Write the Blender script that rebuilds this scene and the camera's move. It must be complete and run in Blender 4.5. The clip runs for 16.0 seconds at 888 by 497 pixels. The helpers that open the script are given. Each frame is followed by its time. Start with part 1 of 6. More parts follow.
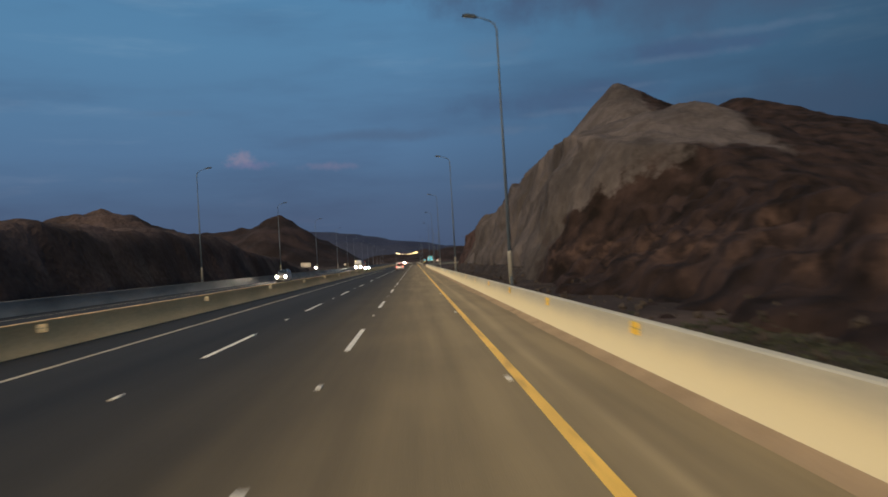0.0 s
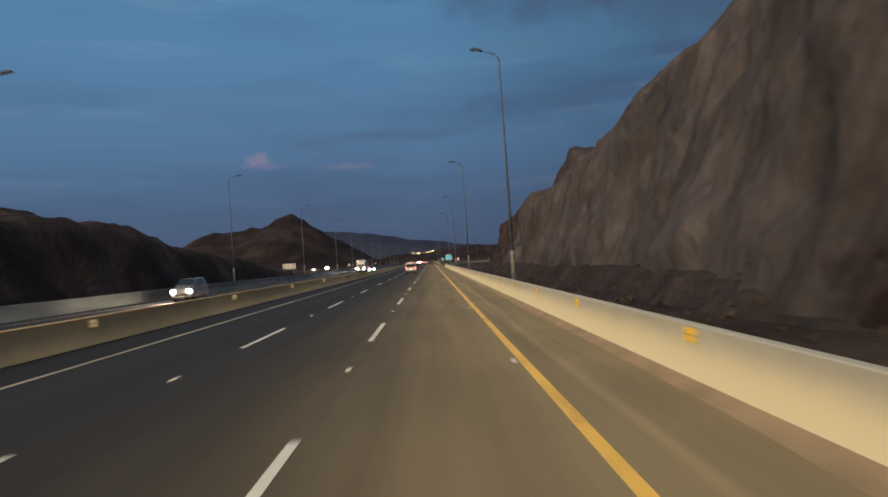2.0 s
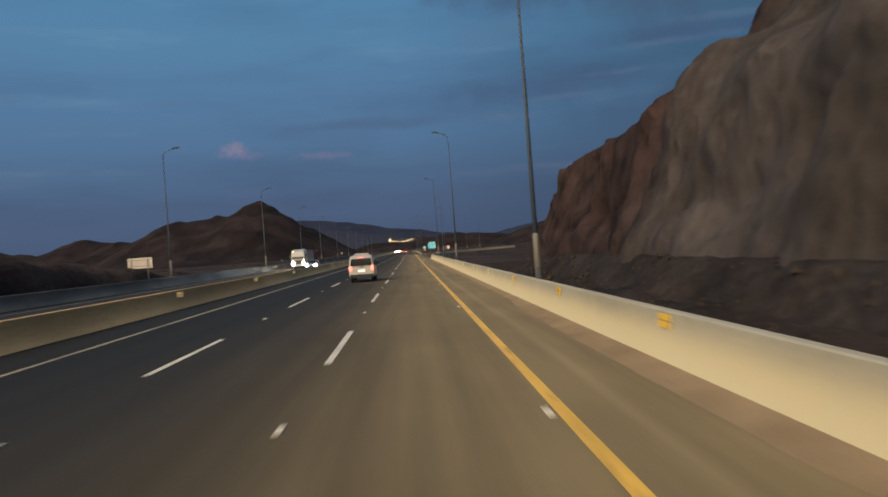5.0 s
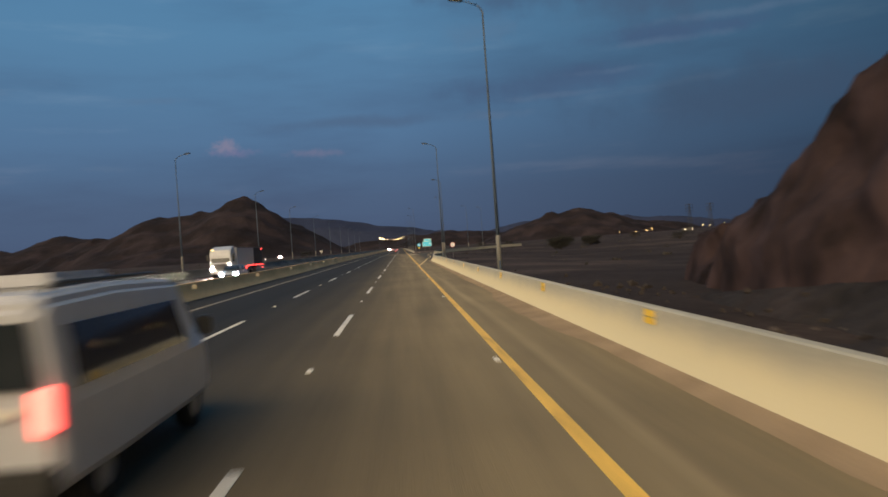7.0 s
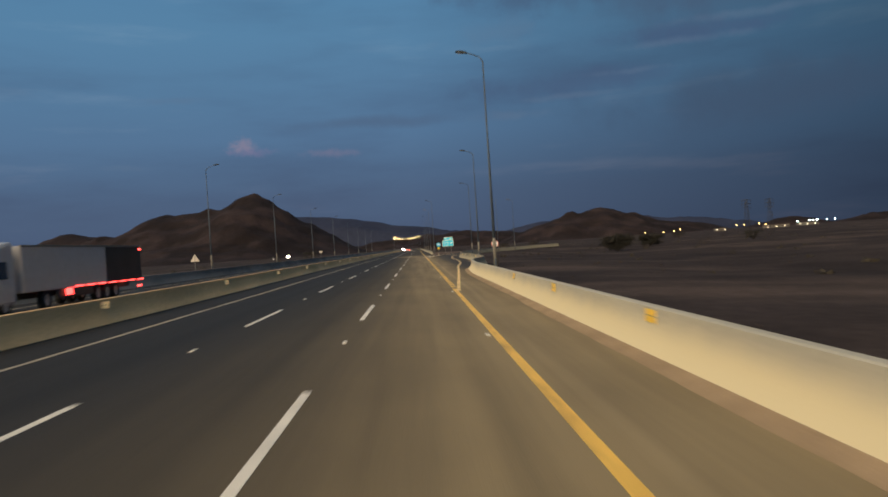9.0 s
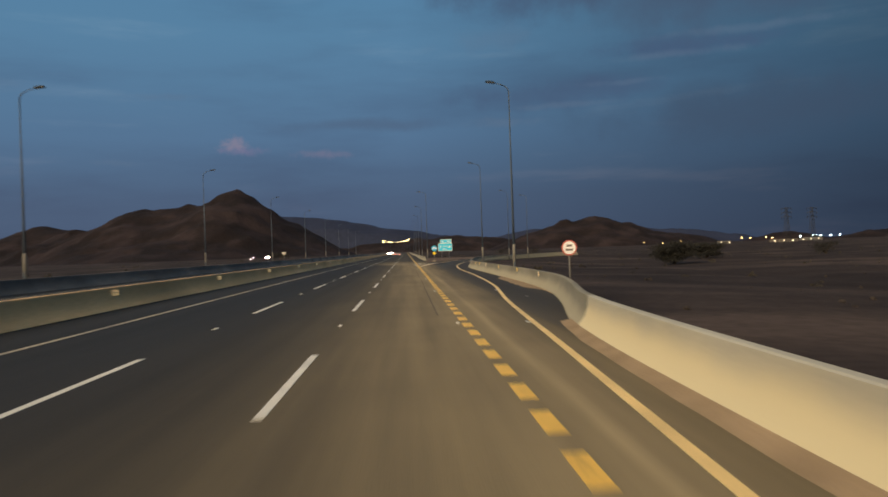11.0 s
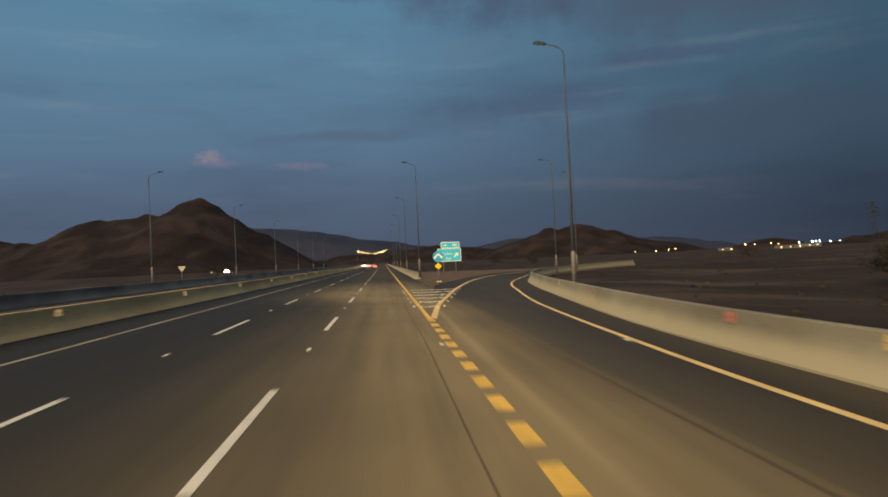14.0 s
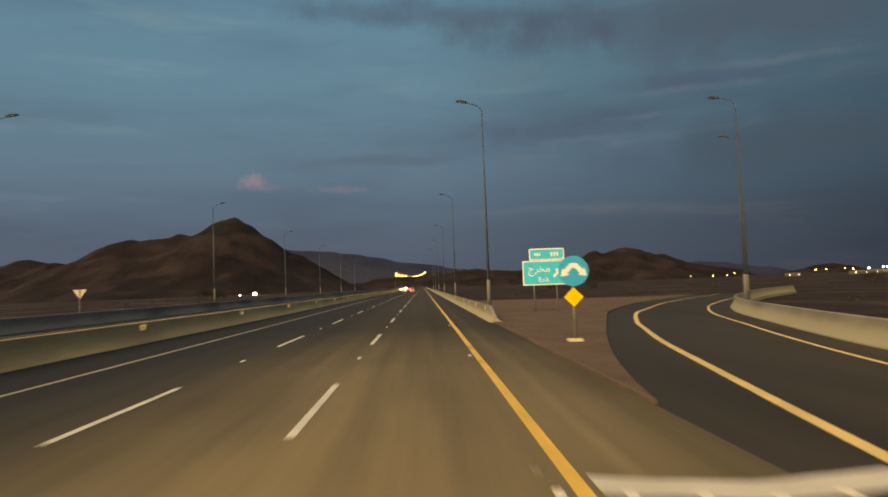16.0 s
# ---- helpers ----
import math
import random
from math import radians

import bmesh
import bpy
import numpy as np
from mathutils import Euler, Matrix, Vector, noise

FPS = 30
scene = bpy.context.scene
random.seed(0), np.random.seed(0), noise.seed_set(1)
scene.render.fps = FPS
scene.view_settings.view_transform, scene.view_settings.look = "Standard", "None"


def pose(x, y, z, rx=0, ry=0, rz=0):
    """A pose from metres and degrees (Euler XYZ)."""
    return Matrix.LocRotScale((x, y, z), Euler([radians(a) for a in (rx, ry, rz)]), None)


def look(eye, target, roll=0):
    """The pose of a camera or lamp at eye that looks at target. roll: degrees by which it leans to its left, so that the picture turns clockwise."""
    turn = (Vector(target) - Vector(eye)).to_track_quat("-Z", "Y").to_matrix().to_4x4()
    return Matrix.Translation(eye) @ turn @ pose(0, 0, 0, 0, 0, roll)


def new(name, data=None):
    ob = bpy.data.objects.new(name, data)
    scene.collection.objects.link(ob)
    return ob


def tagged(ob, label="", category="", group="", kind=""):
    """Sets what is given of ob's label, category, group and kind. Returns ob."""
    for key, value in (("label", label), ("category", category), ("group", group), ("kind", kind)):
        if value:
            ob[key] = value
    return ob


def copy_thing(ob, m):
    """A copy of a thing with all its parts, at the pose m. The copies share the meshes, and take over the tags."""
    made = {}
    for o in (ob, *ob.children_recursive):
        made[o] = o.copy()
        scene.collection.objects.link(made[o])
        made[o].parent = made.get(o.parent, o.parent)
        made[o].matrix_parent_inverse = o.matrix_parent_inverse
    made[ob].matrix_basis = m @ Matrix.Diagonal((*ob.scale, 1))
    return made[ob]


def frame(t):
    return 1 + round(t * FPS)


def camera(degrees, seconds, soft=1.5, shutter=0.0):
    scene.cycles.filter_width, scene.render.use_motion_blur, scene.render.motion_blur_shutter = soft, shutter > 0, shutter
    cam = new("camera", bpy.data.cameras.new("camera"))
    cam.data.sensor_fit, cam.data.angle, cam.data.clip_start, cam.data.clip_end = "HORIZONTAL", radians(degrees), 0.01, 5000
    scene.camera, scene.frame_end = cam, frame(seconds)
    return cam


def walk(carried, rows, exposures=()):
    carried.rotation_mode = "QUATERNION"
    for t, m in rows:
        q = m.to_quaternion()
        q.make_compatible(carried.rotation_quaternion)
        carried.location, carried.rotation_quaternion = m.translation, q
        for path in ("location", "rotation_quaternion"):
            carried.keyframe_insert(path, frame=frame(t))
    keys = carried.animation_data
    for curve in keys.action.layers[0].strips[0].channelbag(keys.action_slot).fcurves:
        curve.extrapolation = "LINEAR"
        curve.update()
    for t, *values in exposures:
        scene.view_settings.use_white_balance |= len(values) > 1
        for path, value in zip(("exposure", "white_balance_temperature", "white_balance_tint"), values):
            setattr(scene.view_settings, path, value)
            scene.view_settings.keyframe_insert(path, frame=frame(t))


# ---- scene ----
import itertools

# ---------------------------------------------------------------- camera
cam = camera(60.85, 16.0, soft=1.7, shutter=0.5)
ROWS = [
    (0, -0.140, 35.84, 2.286, 0.829, 3.300, -2.232),
    (0.5, -0.106, 49.27, 2.299, 1.419, 3.254, -1.147),
    (1, -0.103, 62.68, 2.238, 1.524, 3.507, -1.280),
    (1.5, -0.116, 76.03, 2.249, 1.098, 3.729, -1.463),
    (2, -0.131, 89.30, 2.254, 0.837, 3.821, -0.973),
    (2.5, -0.125, 102.66, 2.232, 0.730, 4.259, -0.619),
    (3, -0.134, 116.07, 2.241, 0.005, 4.561, -0.600),
    (3.5, -0.155, 129.51, 2.238, 0.097, 4.638, -0.347),
    (4, -0.167, 142.96, 2.267, 0.124, 4.760, 0.175),
    (4.5, -0.164, 156.33, 2.246, -0.190, 4.813, -0.269),
    (5, -0.171, 169.60, 2.275, -0.129, 4.254, -2.574),
    (7.5, -0.151, 233.45, 2.237, -0.323, 3.998, -3.234),
    (8, -0.138, 246.27, 2.232, -0.162, 3.594, -2.246),
    (8.5, -0.135, 259.03, 2.250, -0.733, 3.666, -2.735),
    (9, -0.118, 271.87, 2.262, -0.209, 3.702, -2.048),
    (9.5, -0.079, 284.77, 2.223, 0.401, 3.730, -1.068),
    (12, 0.039, 348.66, 2.214, -0.005, 1.005, -3.852),
    (12.5, 0.045, 361.44, 2.243, 0.466, 1.649, -3.409),
    (13, 0.038, 374.20, 2.243, 0.767, 2.235, -3.683),
    (13.5, 0.029, 386.95, 2.243, 0.350, 2.565, -4.404),
    (14, 0.029, 399.74, 2.256, 0.875, 2.582, -4.573),
    (14.5, 0.020, 412.53, 2.284, 2.176, 2.180, -3.807),
    (15, 0.003, 425.35, 2.221, 2.744, 1.867, -2.537),
    (15.5, 0.016, 438.21, 2.261, 2.156, 1.699, -1.685),
    (16, 0.063, 451.16, 2.271, 2.794, 2.124, -1.617),
]
walk(cam, [(t, pose(x, y, z, 90 + p, r, w)) for t, x, y, z, p, r, w in ROWS],
     exposures=[(0, 0.0, 6500, 10), (5, 0.0, 6500, 10), (9.5, 0.0, 6700, 9.5), (12, -0.02, 6900, 9.3), (14, 0.02, 7700, 9), (15, 0.10, 9000, 9.5),
                (16, 0.12, 9400, 9.5)])

# ---------------------------------------------------------------- world and light
world = bpy.data.worlds.new("dusk_sky")
scene.world = world
world.use_nodes = True
wn, wl = world.node_tree.nodes, world.node_tree.links
wn.clear()


def wnode(kind, **kw):
    n = wn.new(kind)
    for k, v in kw.items():
        n.inputs[k].default_value = v
    return n


wout = wnode("ShaderNodeOutputWorld")
wbg = wnode("ShaderNodeBackground")
wtc = wnode("ShaderNodeTexCoord")
wsep = wnode("ShaderNodeSeparateXYZ")
wl.new(wtc.outputs["Generated"], wsep.inputs[0])
sky_ramp = wnode("ShaderNodeValToRGB")
cr = sky_ramp.color_ramp
cr.elements[0].position, cr.elements[0].color = 0.0, (0.068, 0.098, 0.174, 1)
cr.elements[1].position, cr.elements[1].color = 1.0, (0.055, 0.15, 0.30, 1)
for pos, col in ((0.07, (0.074, 0.119, 0.210, 1)), (0.15, (0.088, 0.175, 0.309, 1)), (0.27, (0.093, 0.221, 0.380, 1)),
                 (0.5, (0.07, 0.22, 0.40, 1))):
    e = cr.elements.new(pos)
    e.color = col
wl.new(wsep.outputs["Z"], sky_ramp.inputs[0])
# the sky is deeper blue-grey towards the right-hand (eastern) side
side = wnode("ShaderNodeMapRange")
side.inputs["From Min"].default_value, side.inputs["From Max"].default_value = 0.0, 0.55
wl.new(wsep.outputs["X"], side.inputs["Value"])
dark_side = wnode("ShaderNodeMix")
dark_side.data_type, dark_side.blend_type = "RGBA", "MULTIPLY"
dark_side.inputs[7].default_value = (0.42, 0.45, 0.46, 1)
wl.new(side.outputs[0], dark_side.inputs[0])
wl.new(sky_ramp.outputs[0], dark_side.inputs[6])


def cloud_layer(scale, stretch, offset, lo, hi, detail=6.0, rough=0.55):
    mp = wnode("ShaderNodeMapping")
    mp.inputs["Scale"].default_value = stretch
    mp.inputs["Location"].default_value = offset
    nz = wnode("ShaderNodeTexNoise")
    nz.inputs["Scale"].default_value, nz.inputs["Detail"].default_value = scale, detail
    nz.inputs["Roughness"].default_value = rough
    mr = wnode("ShaderNodeMapRange")
    mr.interpolation_type = "SMOOTHSTEP"
    mr.inputs["From Min"].default_value, mr.inputs["From Max"].default_value = lo, hi
    wl.new(wtc.outputs["Generated"], mp.inputs["Vector"])
    wl.new(mp.outputs[0], nz.inputs["Vector"])
    wl.new(nz.outputs[0], mr.inputs["Value"])
    return mr


soft_clouds = cloud_layer(2.2, (1.0, 1.0, 5.0), (0.4, 0.0, 0.2), 0.47, 0.72)
mix1 = wnode("ShaderNodeMix")
mix1.data_type, mix1.blend_type = "RGBA", "MULTIPLY"
mix1.inputs[7].default_value = (0.86, 0.81, 0.83, 1)
wl.new(soft_clouds.outputs[0], mix1.inputs[0])
wl.new(dark_side.outputs[2], mix1.inputs[6])
thin = cloud_layer(3.4, (1.0, 1.0, 7.0), (2.3, 1.0, 0.7), 0.56, 0.78)
mix2 = wnode("ShaderNodeMix")
mix2.data_type, mix2.blend_type = "RGBA", "MULTIPLY"
mix2.inputs[7].default_value = (1.45, 1.2, 1.1, 1)
wl.new(thin.outputs[0], mix2.inputs[0])
wl.new(mix1.outputs[2], mix2.inputs[6])


def cloud_puff(azimuth, elevation, wide, high, colour, strength, prev):
    """A small single cloud seen in the sky at this bearing, with a ragged edge."""
    a, el = radians(azimuth), radians(elevation)
    way = Vector((-math.sin(a) * math.cos(el), math.cos(a) * math.cos(el), math.sin(el)))
    mp = wnode("ShaderNodeMapping")
    mp.vector_type = "POINT"
    mp.inputs["Location"].default_value = [-c / s for c, s in zip(way, (wide, 1.0, high))]
    mp.inputs["Scale"].default_value = (1 / wide, 1.0, 1 / high)
    nz = wnode("ShaderNodeTexNoise")
    nz.inputs["Scale"].default_value, nz.inputs["Detail"].default_value = 1.9 / wide, 7.0
    nz.inputs["Roughness"].default_value = 0.6
    add = wnode("ShaderNodeMix")
    add.data_type, add.blend_type = "RGBA", "LINEAR_LIGHT"
    add.inputs[0].default_value = 1.1
    ln = wnode("ShaderNodeVectorMath")
    ln.operation = "LENGTH"
    mr = wnode("ShaderNodeMapRange")
    mr.interpolation_type = "SMOOTHSTEP"
    mr.inputs["From Min"].default_value, mr.inputs["From Max"].default_value = 1.0, 0.1
    mr.inputs["To Max"].default_value = strength
    wl.new(wtc.outputs["Generated"], mp.inputs["Vector"])
    wl.new(wtc.outputs["Generated"], nz.inputs["Vector"])
    wl.new(mp.outputs[0], add.inputs[6])
    wl.new(nz.outputs[1], add.inputs[7])
    wl.new(add.outputs[2], ln.inputs[0])
    wl.new(ln.outputs["Value"], mr.inputs["Value"])
    mx = wnode("ShaderNodeMix")
    mx.data_type = "RGBA"
    mx.inputs[7].default_value = colour
    wl.new(mr.outputs[0], mx.inputs[0])
    wl.new(prev, mx.inputs[6])
    return mx.outputs[2]


top = mix2.outputs[2]
top = cloud_puff(12.4, 8.1, 0.024, 0.013, (0.235, 0.215, 0.31, 1), 0.75, top)
top = cloud_puff(11.6, 7.7, 0.034, 0.008, (0.17, 0.17, 0.30, 1), 0.6, top)
top = cloud_puff(6.0, 7.4, 0.045, 0.008, (0.17, 0.175, 0.28, 1), 0.6, top)
top = cloud_puff(-9.5, 18.6, 0.16, 0.044, (0.060, 0.097, 0.178, 1), 0.85, top)
top = cloud_puff(-3.5, 19.6, 0.12, 0.020, (0.066, 0.112, 0.20, 1), 0.6, top)
top = cloud_puff(1.0, 9.6, 0.20, 0.012, (0.072, 0.110, 0.19, 1), 0.45, top)
top = cloud_puff(-26.0, 9.0, 0.25, 0.05, (0.048, 0.074, 0.128, 1), 0.55, top)
top = cloud_puff(3.0, 20.3, 0.16, 0.022, (0.062, 0.105, 0.20, 1), 0.65, top)
top = cloud_puff(-20.5, 14.0, 0.14, 0.016, (0.058, 0.098, 0.19, 1), 0.7, top)
top = cloud_puff(-11.5, 11.3, 0.15, 0.024, (0.060, 0.100, 0.19, 1), 0.6, top)
top = cloud_puff(-24.0, 18.0, 0.34, 0.085, (0.060, 0.091, 0.158, 1), 0.75, top)
for az, el, wide, high, strength in ((-7.4, 9.4, 0.07, 0.010, 0.5), (-12.5, 10.4, 0.09, 0.006, 0.45), (-20.5, 13.4, 0.10, 0.007, 0.5),
                                     (-25.5, 14.6, 0.12, 0.008, 0.5), (-7.0, 15.5, 0.10, 0.022, 0.35), (-16.5, 11.8, 0.07, 0.005, 0.4),
                                     (17.0, 11.5, 0.06, 0.006, 0.3), (20.0, 6.8, 0.05, 0.005, 0.35)):
    top = cloud_puff(az, el, wide, high, (0.115, 0.172, 0.268, 1), strength * 0.7, top)
wl.new(top, wbg.inputs["Color"])
wbg.inputs["Strength"].default_value = 1.0
wl.new(wbg.outputs[0], wout.inputs[0])

# added warm, very wide, low-contrast sun behind the traveller, standing in for headlights
glow = bpy.data.lights.new("warm_fill", "SUN")
glow.energy, glow.color, glow.angle = 4.6, (1.0, 0.745, 0.42), radians(80)
glow_ob = new("warm_fill", glow)
glow_ob.matrix_world = look((-52, -78, 46), (0, 0, 0))

# ---------------------------------------------------------------- materials


def material(name, base, rough=0.8, metal=0.0, vary=0.25, scale=1.0, fine=30.0, bump=0.3, bump_dist=0.02, spec=0.5,
             second=None, second_scale=0.2, second_lo=0.45, second_hi=0.62, stretch=(1, 1, 1), per_object=0.0):
    """A rough coloured surface with variation at two scales, in metres, and an optional second colour in patches."""
    m = bpy.data.materials.new(name)
    m.use_nodes = True
    n, l = m.node_tree.nodes, m.node_tree.links
    b = n["Principled BSDF"]
    b.inputs["Roughness"].default_value, b.inputs["Metallic"].default_value = rough, metal
    b.inputs["Specular IOR Level"].default_value = spec
    geo = n.new("ShaderNodeNewGeometry")
    mp = n.new("ShaderNodeMapping")
    mp.inputs["Scale"].default_value = stretch
    l.new(geo.outputs["Position"], mp.inputs["Vector"])
    big, small = n.new("ShaderNodeTexNoise"), n.new("ShaderNodeTexNoise")
    for z, s, d in ((big, scale, 5), (small, fine, 3)):
        z.inputs["Scale"].default_value, z.inputs["Detail"].default_value = s, d
        l.new(mp.outputs[0], z.inputs["Vector"])
    col = None
    rgb = n.new("ShaderNodeRGB")
    rgb.outputs[0].default_value = (*base, 1)
    col = rgb.outputs[0]
    if second:
        pz, pr, px = n.new("ShaderNodeTexNoise"), n.new("ShaderNodeMapRange"), n.new("ShaderNodeMix")
        pz.inputs["Scale"].default_value, pz.inputs["Detail"].default_value = second_scale, 6
        pr.inputs["From Min"].default_value, pr.inputs["From Max"].default_value = second_lo, second_hi
        px.data_type = "RGBA"
        px.inputs[7].default_value = (*second, 1)
        l.new(mp.outputs[0], pz.inputs["Vector"])
        l.new(pz.outputs[0], pr.inputs["Value"])
        l.new(pr.outputs[0], px.inputs[0])
        l.new(col, px.inputs[6])
        col = px.outputs[2]
    for z, amount in ((big, vary), (small, vary * 0.7)):
        mr, mx = n.new("ShaderNodeMapRange"), n.new("ShaderNodeMix")
        mr.inputs["From Min"].default_value, mr.inputs["From Max"].default_value = 0.3, 0.7
        mr.inputs["To Min"].default_value, mr.inputs["To Max"].default_value = 1 - amount, 1 + amount
        l.new(z.outputs[0], mr.inputs["Value"])
        mx.data_type, mx.blend_type = "RGBA", "MULTIPLY"
        mx.inputs[0].default_value = 1.0
        l.new(col, mx.inputs[6])
        l.new(mr.outputs[0], mx.inputs[7])
        col = mx.outputs[2]
    if per_object:
        oi, mr, mx = n.new("ShaderNodeObjectInfo"), n.new("ShaderNodeMapRange"), n.new("ShaderNodeMix")
        mr.inputs["To Min"].default_value, mr.inputs["To Max"].default_value = 1 - per_object, 1 + per_object
        l.new(oi.outputs["Random"], mr.inputs["Value"])
        mx.data_type, mx.blend_type = "RGBA", "MULTIPLY"
        mx.inputs[0].default_value = 1.0
        l.new(col, mx.inputs[6])
        l.new(mr.outputs[0], mx.inputs[7])
        col = mx.outputs[2]
    l.new(col, b.inputs["Base Color"])
    if bump:
        bp = n.new("ShaderNodeBump")
        bp.inputs["Strength"].default_value, bp.inputs["Distance"].default_value = bump, bump_dist
        l.new(small.outputs[0], bp.inputs["Height"])
        l.new(bp.outputs[0], b.inputs["Normal"])
    return m


def plain(name, base, rough=0.5, metal=0.0, coat=0.0):
    return material(name, base, rough, metal, vary=0.06, scale=3.0, fine=60.0, bump=0.0)


def lamp_material(name, colour, strength):
    m = bpy.data.materials.new(name)
    m.use_nodes = True
    b = m.node_tree.nodes["Principled BSDF"]
    b.inputs["Base Color"].default_value = (0.8, 0.8, 0.8, 1)
    b.inputs["Emission Color"].default_value = (*colour, 1)
    b.inputs["Emission Strength"].default_value = strength
    return m


def glass_material(name, tint=(0.02, 0.025, 0.03)):
    m = bpy.data.materials.new(name)
    m.use_nodes = True
    b = m.node_tree.nodes["Principled BSDF"]
    b.inputs["Base Color"].default_value = (*tint, 1)
    b.inputs["Roughness"].default_value = 0.06
    b.inputs["Specular IOR Level"].default_value = 0.6
    return m


ASPHALT = material("asphalt", (0.035, 0.0335, 0.0315), 0.75, vary=0.16, scale=0.25, fine=45, bump=0.5, bump_dist=0.006, spec=0.12,
                   second=(0.027, 0.026, 0.0248), second_scale=0.22, stretch=(1.6, 0.035, 1.0))
# kept dark beside the slow lane: the beam's absence is in this colour
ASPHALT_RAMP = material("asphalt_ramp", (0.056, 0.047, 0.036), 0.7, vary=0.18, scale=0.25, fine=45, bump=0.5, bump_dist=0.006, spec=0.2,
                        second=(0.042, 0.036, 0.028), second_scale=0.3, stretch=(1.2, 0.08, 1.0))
ASPHALT_FAR = material("asphalt_old", (0.030, 0.030, 0.030), 0.75, vary=0.15, scale=0.3, fine=40, bump=0.4, bump_dist=0.006, spec=0.12,
                       stretch=(1.0, 0.15, 1.0))
YELLOW = material("yellow_road_paint", (0.90, 0.56, 0.10), 0.55, vary=0.14, scale=0.8, fine=35, bump=0.3, bump_dist=0.003,
                  second=(0.52, 0.30, 0.06), second_scale=0.9, second_lo=0.55, second_hi=0.75, stretch=(3, 0.5, 1))
DULL_LINE = material("dull_line_paint", (0.46, 0.39, 0.27), 0.65, vary=0.22, scale=0.5, fine=24, bump=0.3, bump_dist=0.003,
                     second=(0.24, 0.21, 0.16), second_scale=0.6, second_lo=0.5, second_hi=0.72, stretch=(3, 0.4, 1))
# dark copy of the concrete: shade beyond the headlights is painted in
CONCRETE_SHADED = material("shaded_concrete", (0.245, 0.240, 0.225), 0.9, vary=0.15, scale=0.4, fine=12, bump=0.25, bump_dist=0.01, spec=0.15,
                          second=(0.145, 0.150, 0.148), second_scale=0.3, stretch=(1, 0.3, 1))
PALE_YELLOW = material("worn_yellow_road_paint", (0.72, 0.59, 0.35), 0.6, vary=0.16, scale=0.6, fine=30, bump=0.3, bump_dist=0.003)
GORE_YELLOW = material("gore_road_paint", (0.86, 0.62, 0.26), 0.58, vary=0.16, scale=0.6, fine=30, bump=0.3, bump_dist=0.003)
WHITE_PAINT = material("white_road_paint", (0.76, 0.72, 0.62), 0.6, vary=0.16, scale=0.7, fine=30, bump=0.3, bump_dist=0.003)
CONCRETE = material("barrier_concrete", (0.47, 0.455, 0.385), 0.85, vary=0.10, scale=0.5, fine=14, bump=0.25, bump_dist=0.01, spec=0.2,
                    second=(0.40, 0.388, 0.33), second_scale=0.35, stretch=(1, 0.35, 1))
# darker copy of the barrier concrete: weaker headlight is put into its colour
CONCRETE_GREY = material("ramp_concrete", (0.285, 0.272, 0.22), 0.88, vary=0.14, scale=0.45, fine=12, bump=0.25, bump_dist=0.01, spec=0.2,
                         second=(0.21, 0.202, 0.165), second_scale=0.3, stretch=(1, 0.4, 1))
# lit copy of the concrete: warm headlight is put into the median's colour
CONCRETE_HEADLIT = material("median_concrete", (0.72, 0.51, 0.27), 0.88, vary=0.12, scale=0.4, fine=12, bump=0.25, bump_dist=0.01, spec=0.2,
                          second=(0.60, 0.425, 0.225), second_scale=0.3, stretch=(1, 0.3, 1))
SAND = material("drifted_sand", (0.320, 0.238, 0.155), 0.95, vary=0.16, scale=0.9, fine=26, bump=0.6, bump_dist=0.02, spec=0.1)
DESERT = material("desert_gravel", (0.036, 0.0280, 0.0262), 0.95, vary=0.34, scale=0.11, fine=2.2, bump=0.7, bump_dist=0.08, spec=0.1,
                  stretch=(0.7, 1.0, 1.0), second=(0.080, 0.060, 0.052), second_scale=0.045, second_lo=0.50, second_hi=0.66)
ISLAND = material("island_soil", (0.150, 0.110, 0.090), 0.95, vary=0.2, scale=0.4, fine=12, bump=0.6, bump_dist=0.03, spec=0.1)
HILL = material("hill_rock", (0.0188, 0.0146, 0.0160), 0.95, vary=0.24, scale=0.02, fine=0.25, bump=1.0, bump_dist=0.8, spec=0.1,
                second=(0.034, 0.0252, 0.0268), second_scale=0.022)
# distance haze is painted into the ridge as a blue rock colour
HILL_FAR = material("hazed_ridge_rock", (0.034, 0.043, 0.080), 0.95, vary=0.15, scale=0.004, fine=0.05, bump=0.3, bump_dist=3.0, spec=0.05)
DARK_ROCK = material("dark_rock", (0.041, 0.0305, 0.0285), 0.95, vary=0.35, scale=0.12, fine=1.6, bump=1.0, bump_dist=0.35, spec=0.1,
                     second=(0.064, 0.046, 0.042), second_scale=0.12)
# colour of the rubble heaps and of the barrier's shadow painted behind them
RUBBLE_SHADOW = material("rubble_shadow", (0.0290, 0.0262, 0.0272), 0.95, vary=0.35, scale=0.3, fine=2.4, bump=1.0, bump_dist=0.2, spec=0.1,
                  second=(0.041, 0.033, 0.032), second_scale=0.25)
GALVANISED = material("galvanised_steel", (0.21, 0.205, 0.19), 0.6, 0.3, vary=0.1, scale=0.8, fine=20, bump=0.1, bump_dist=0.002)
POLE_GREY = material("painted_pole_grey", (0.076, 0.104, 0.148), 0.7, 0.0, spec=0.15, vary=0.1, scale=0.6, fine=20, bump=0.1, bump_dist=0.002)
LUMINAIRE = material("luminaire_grey", (0.034, 0.050, 0.075), 0.6, 0.0, spec=0.2, vary=0.08, scale=2, fine=20, bump=0.0)
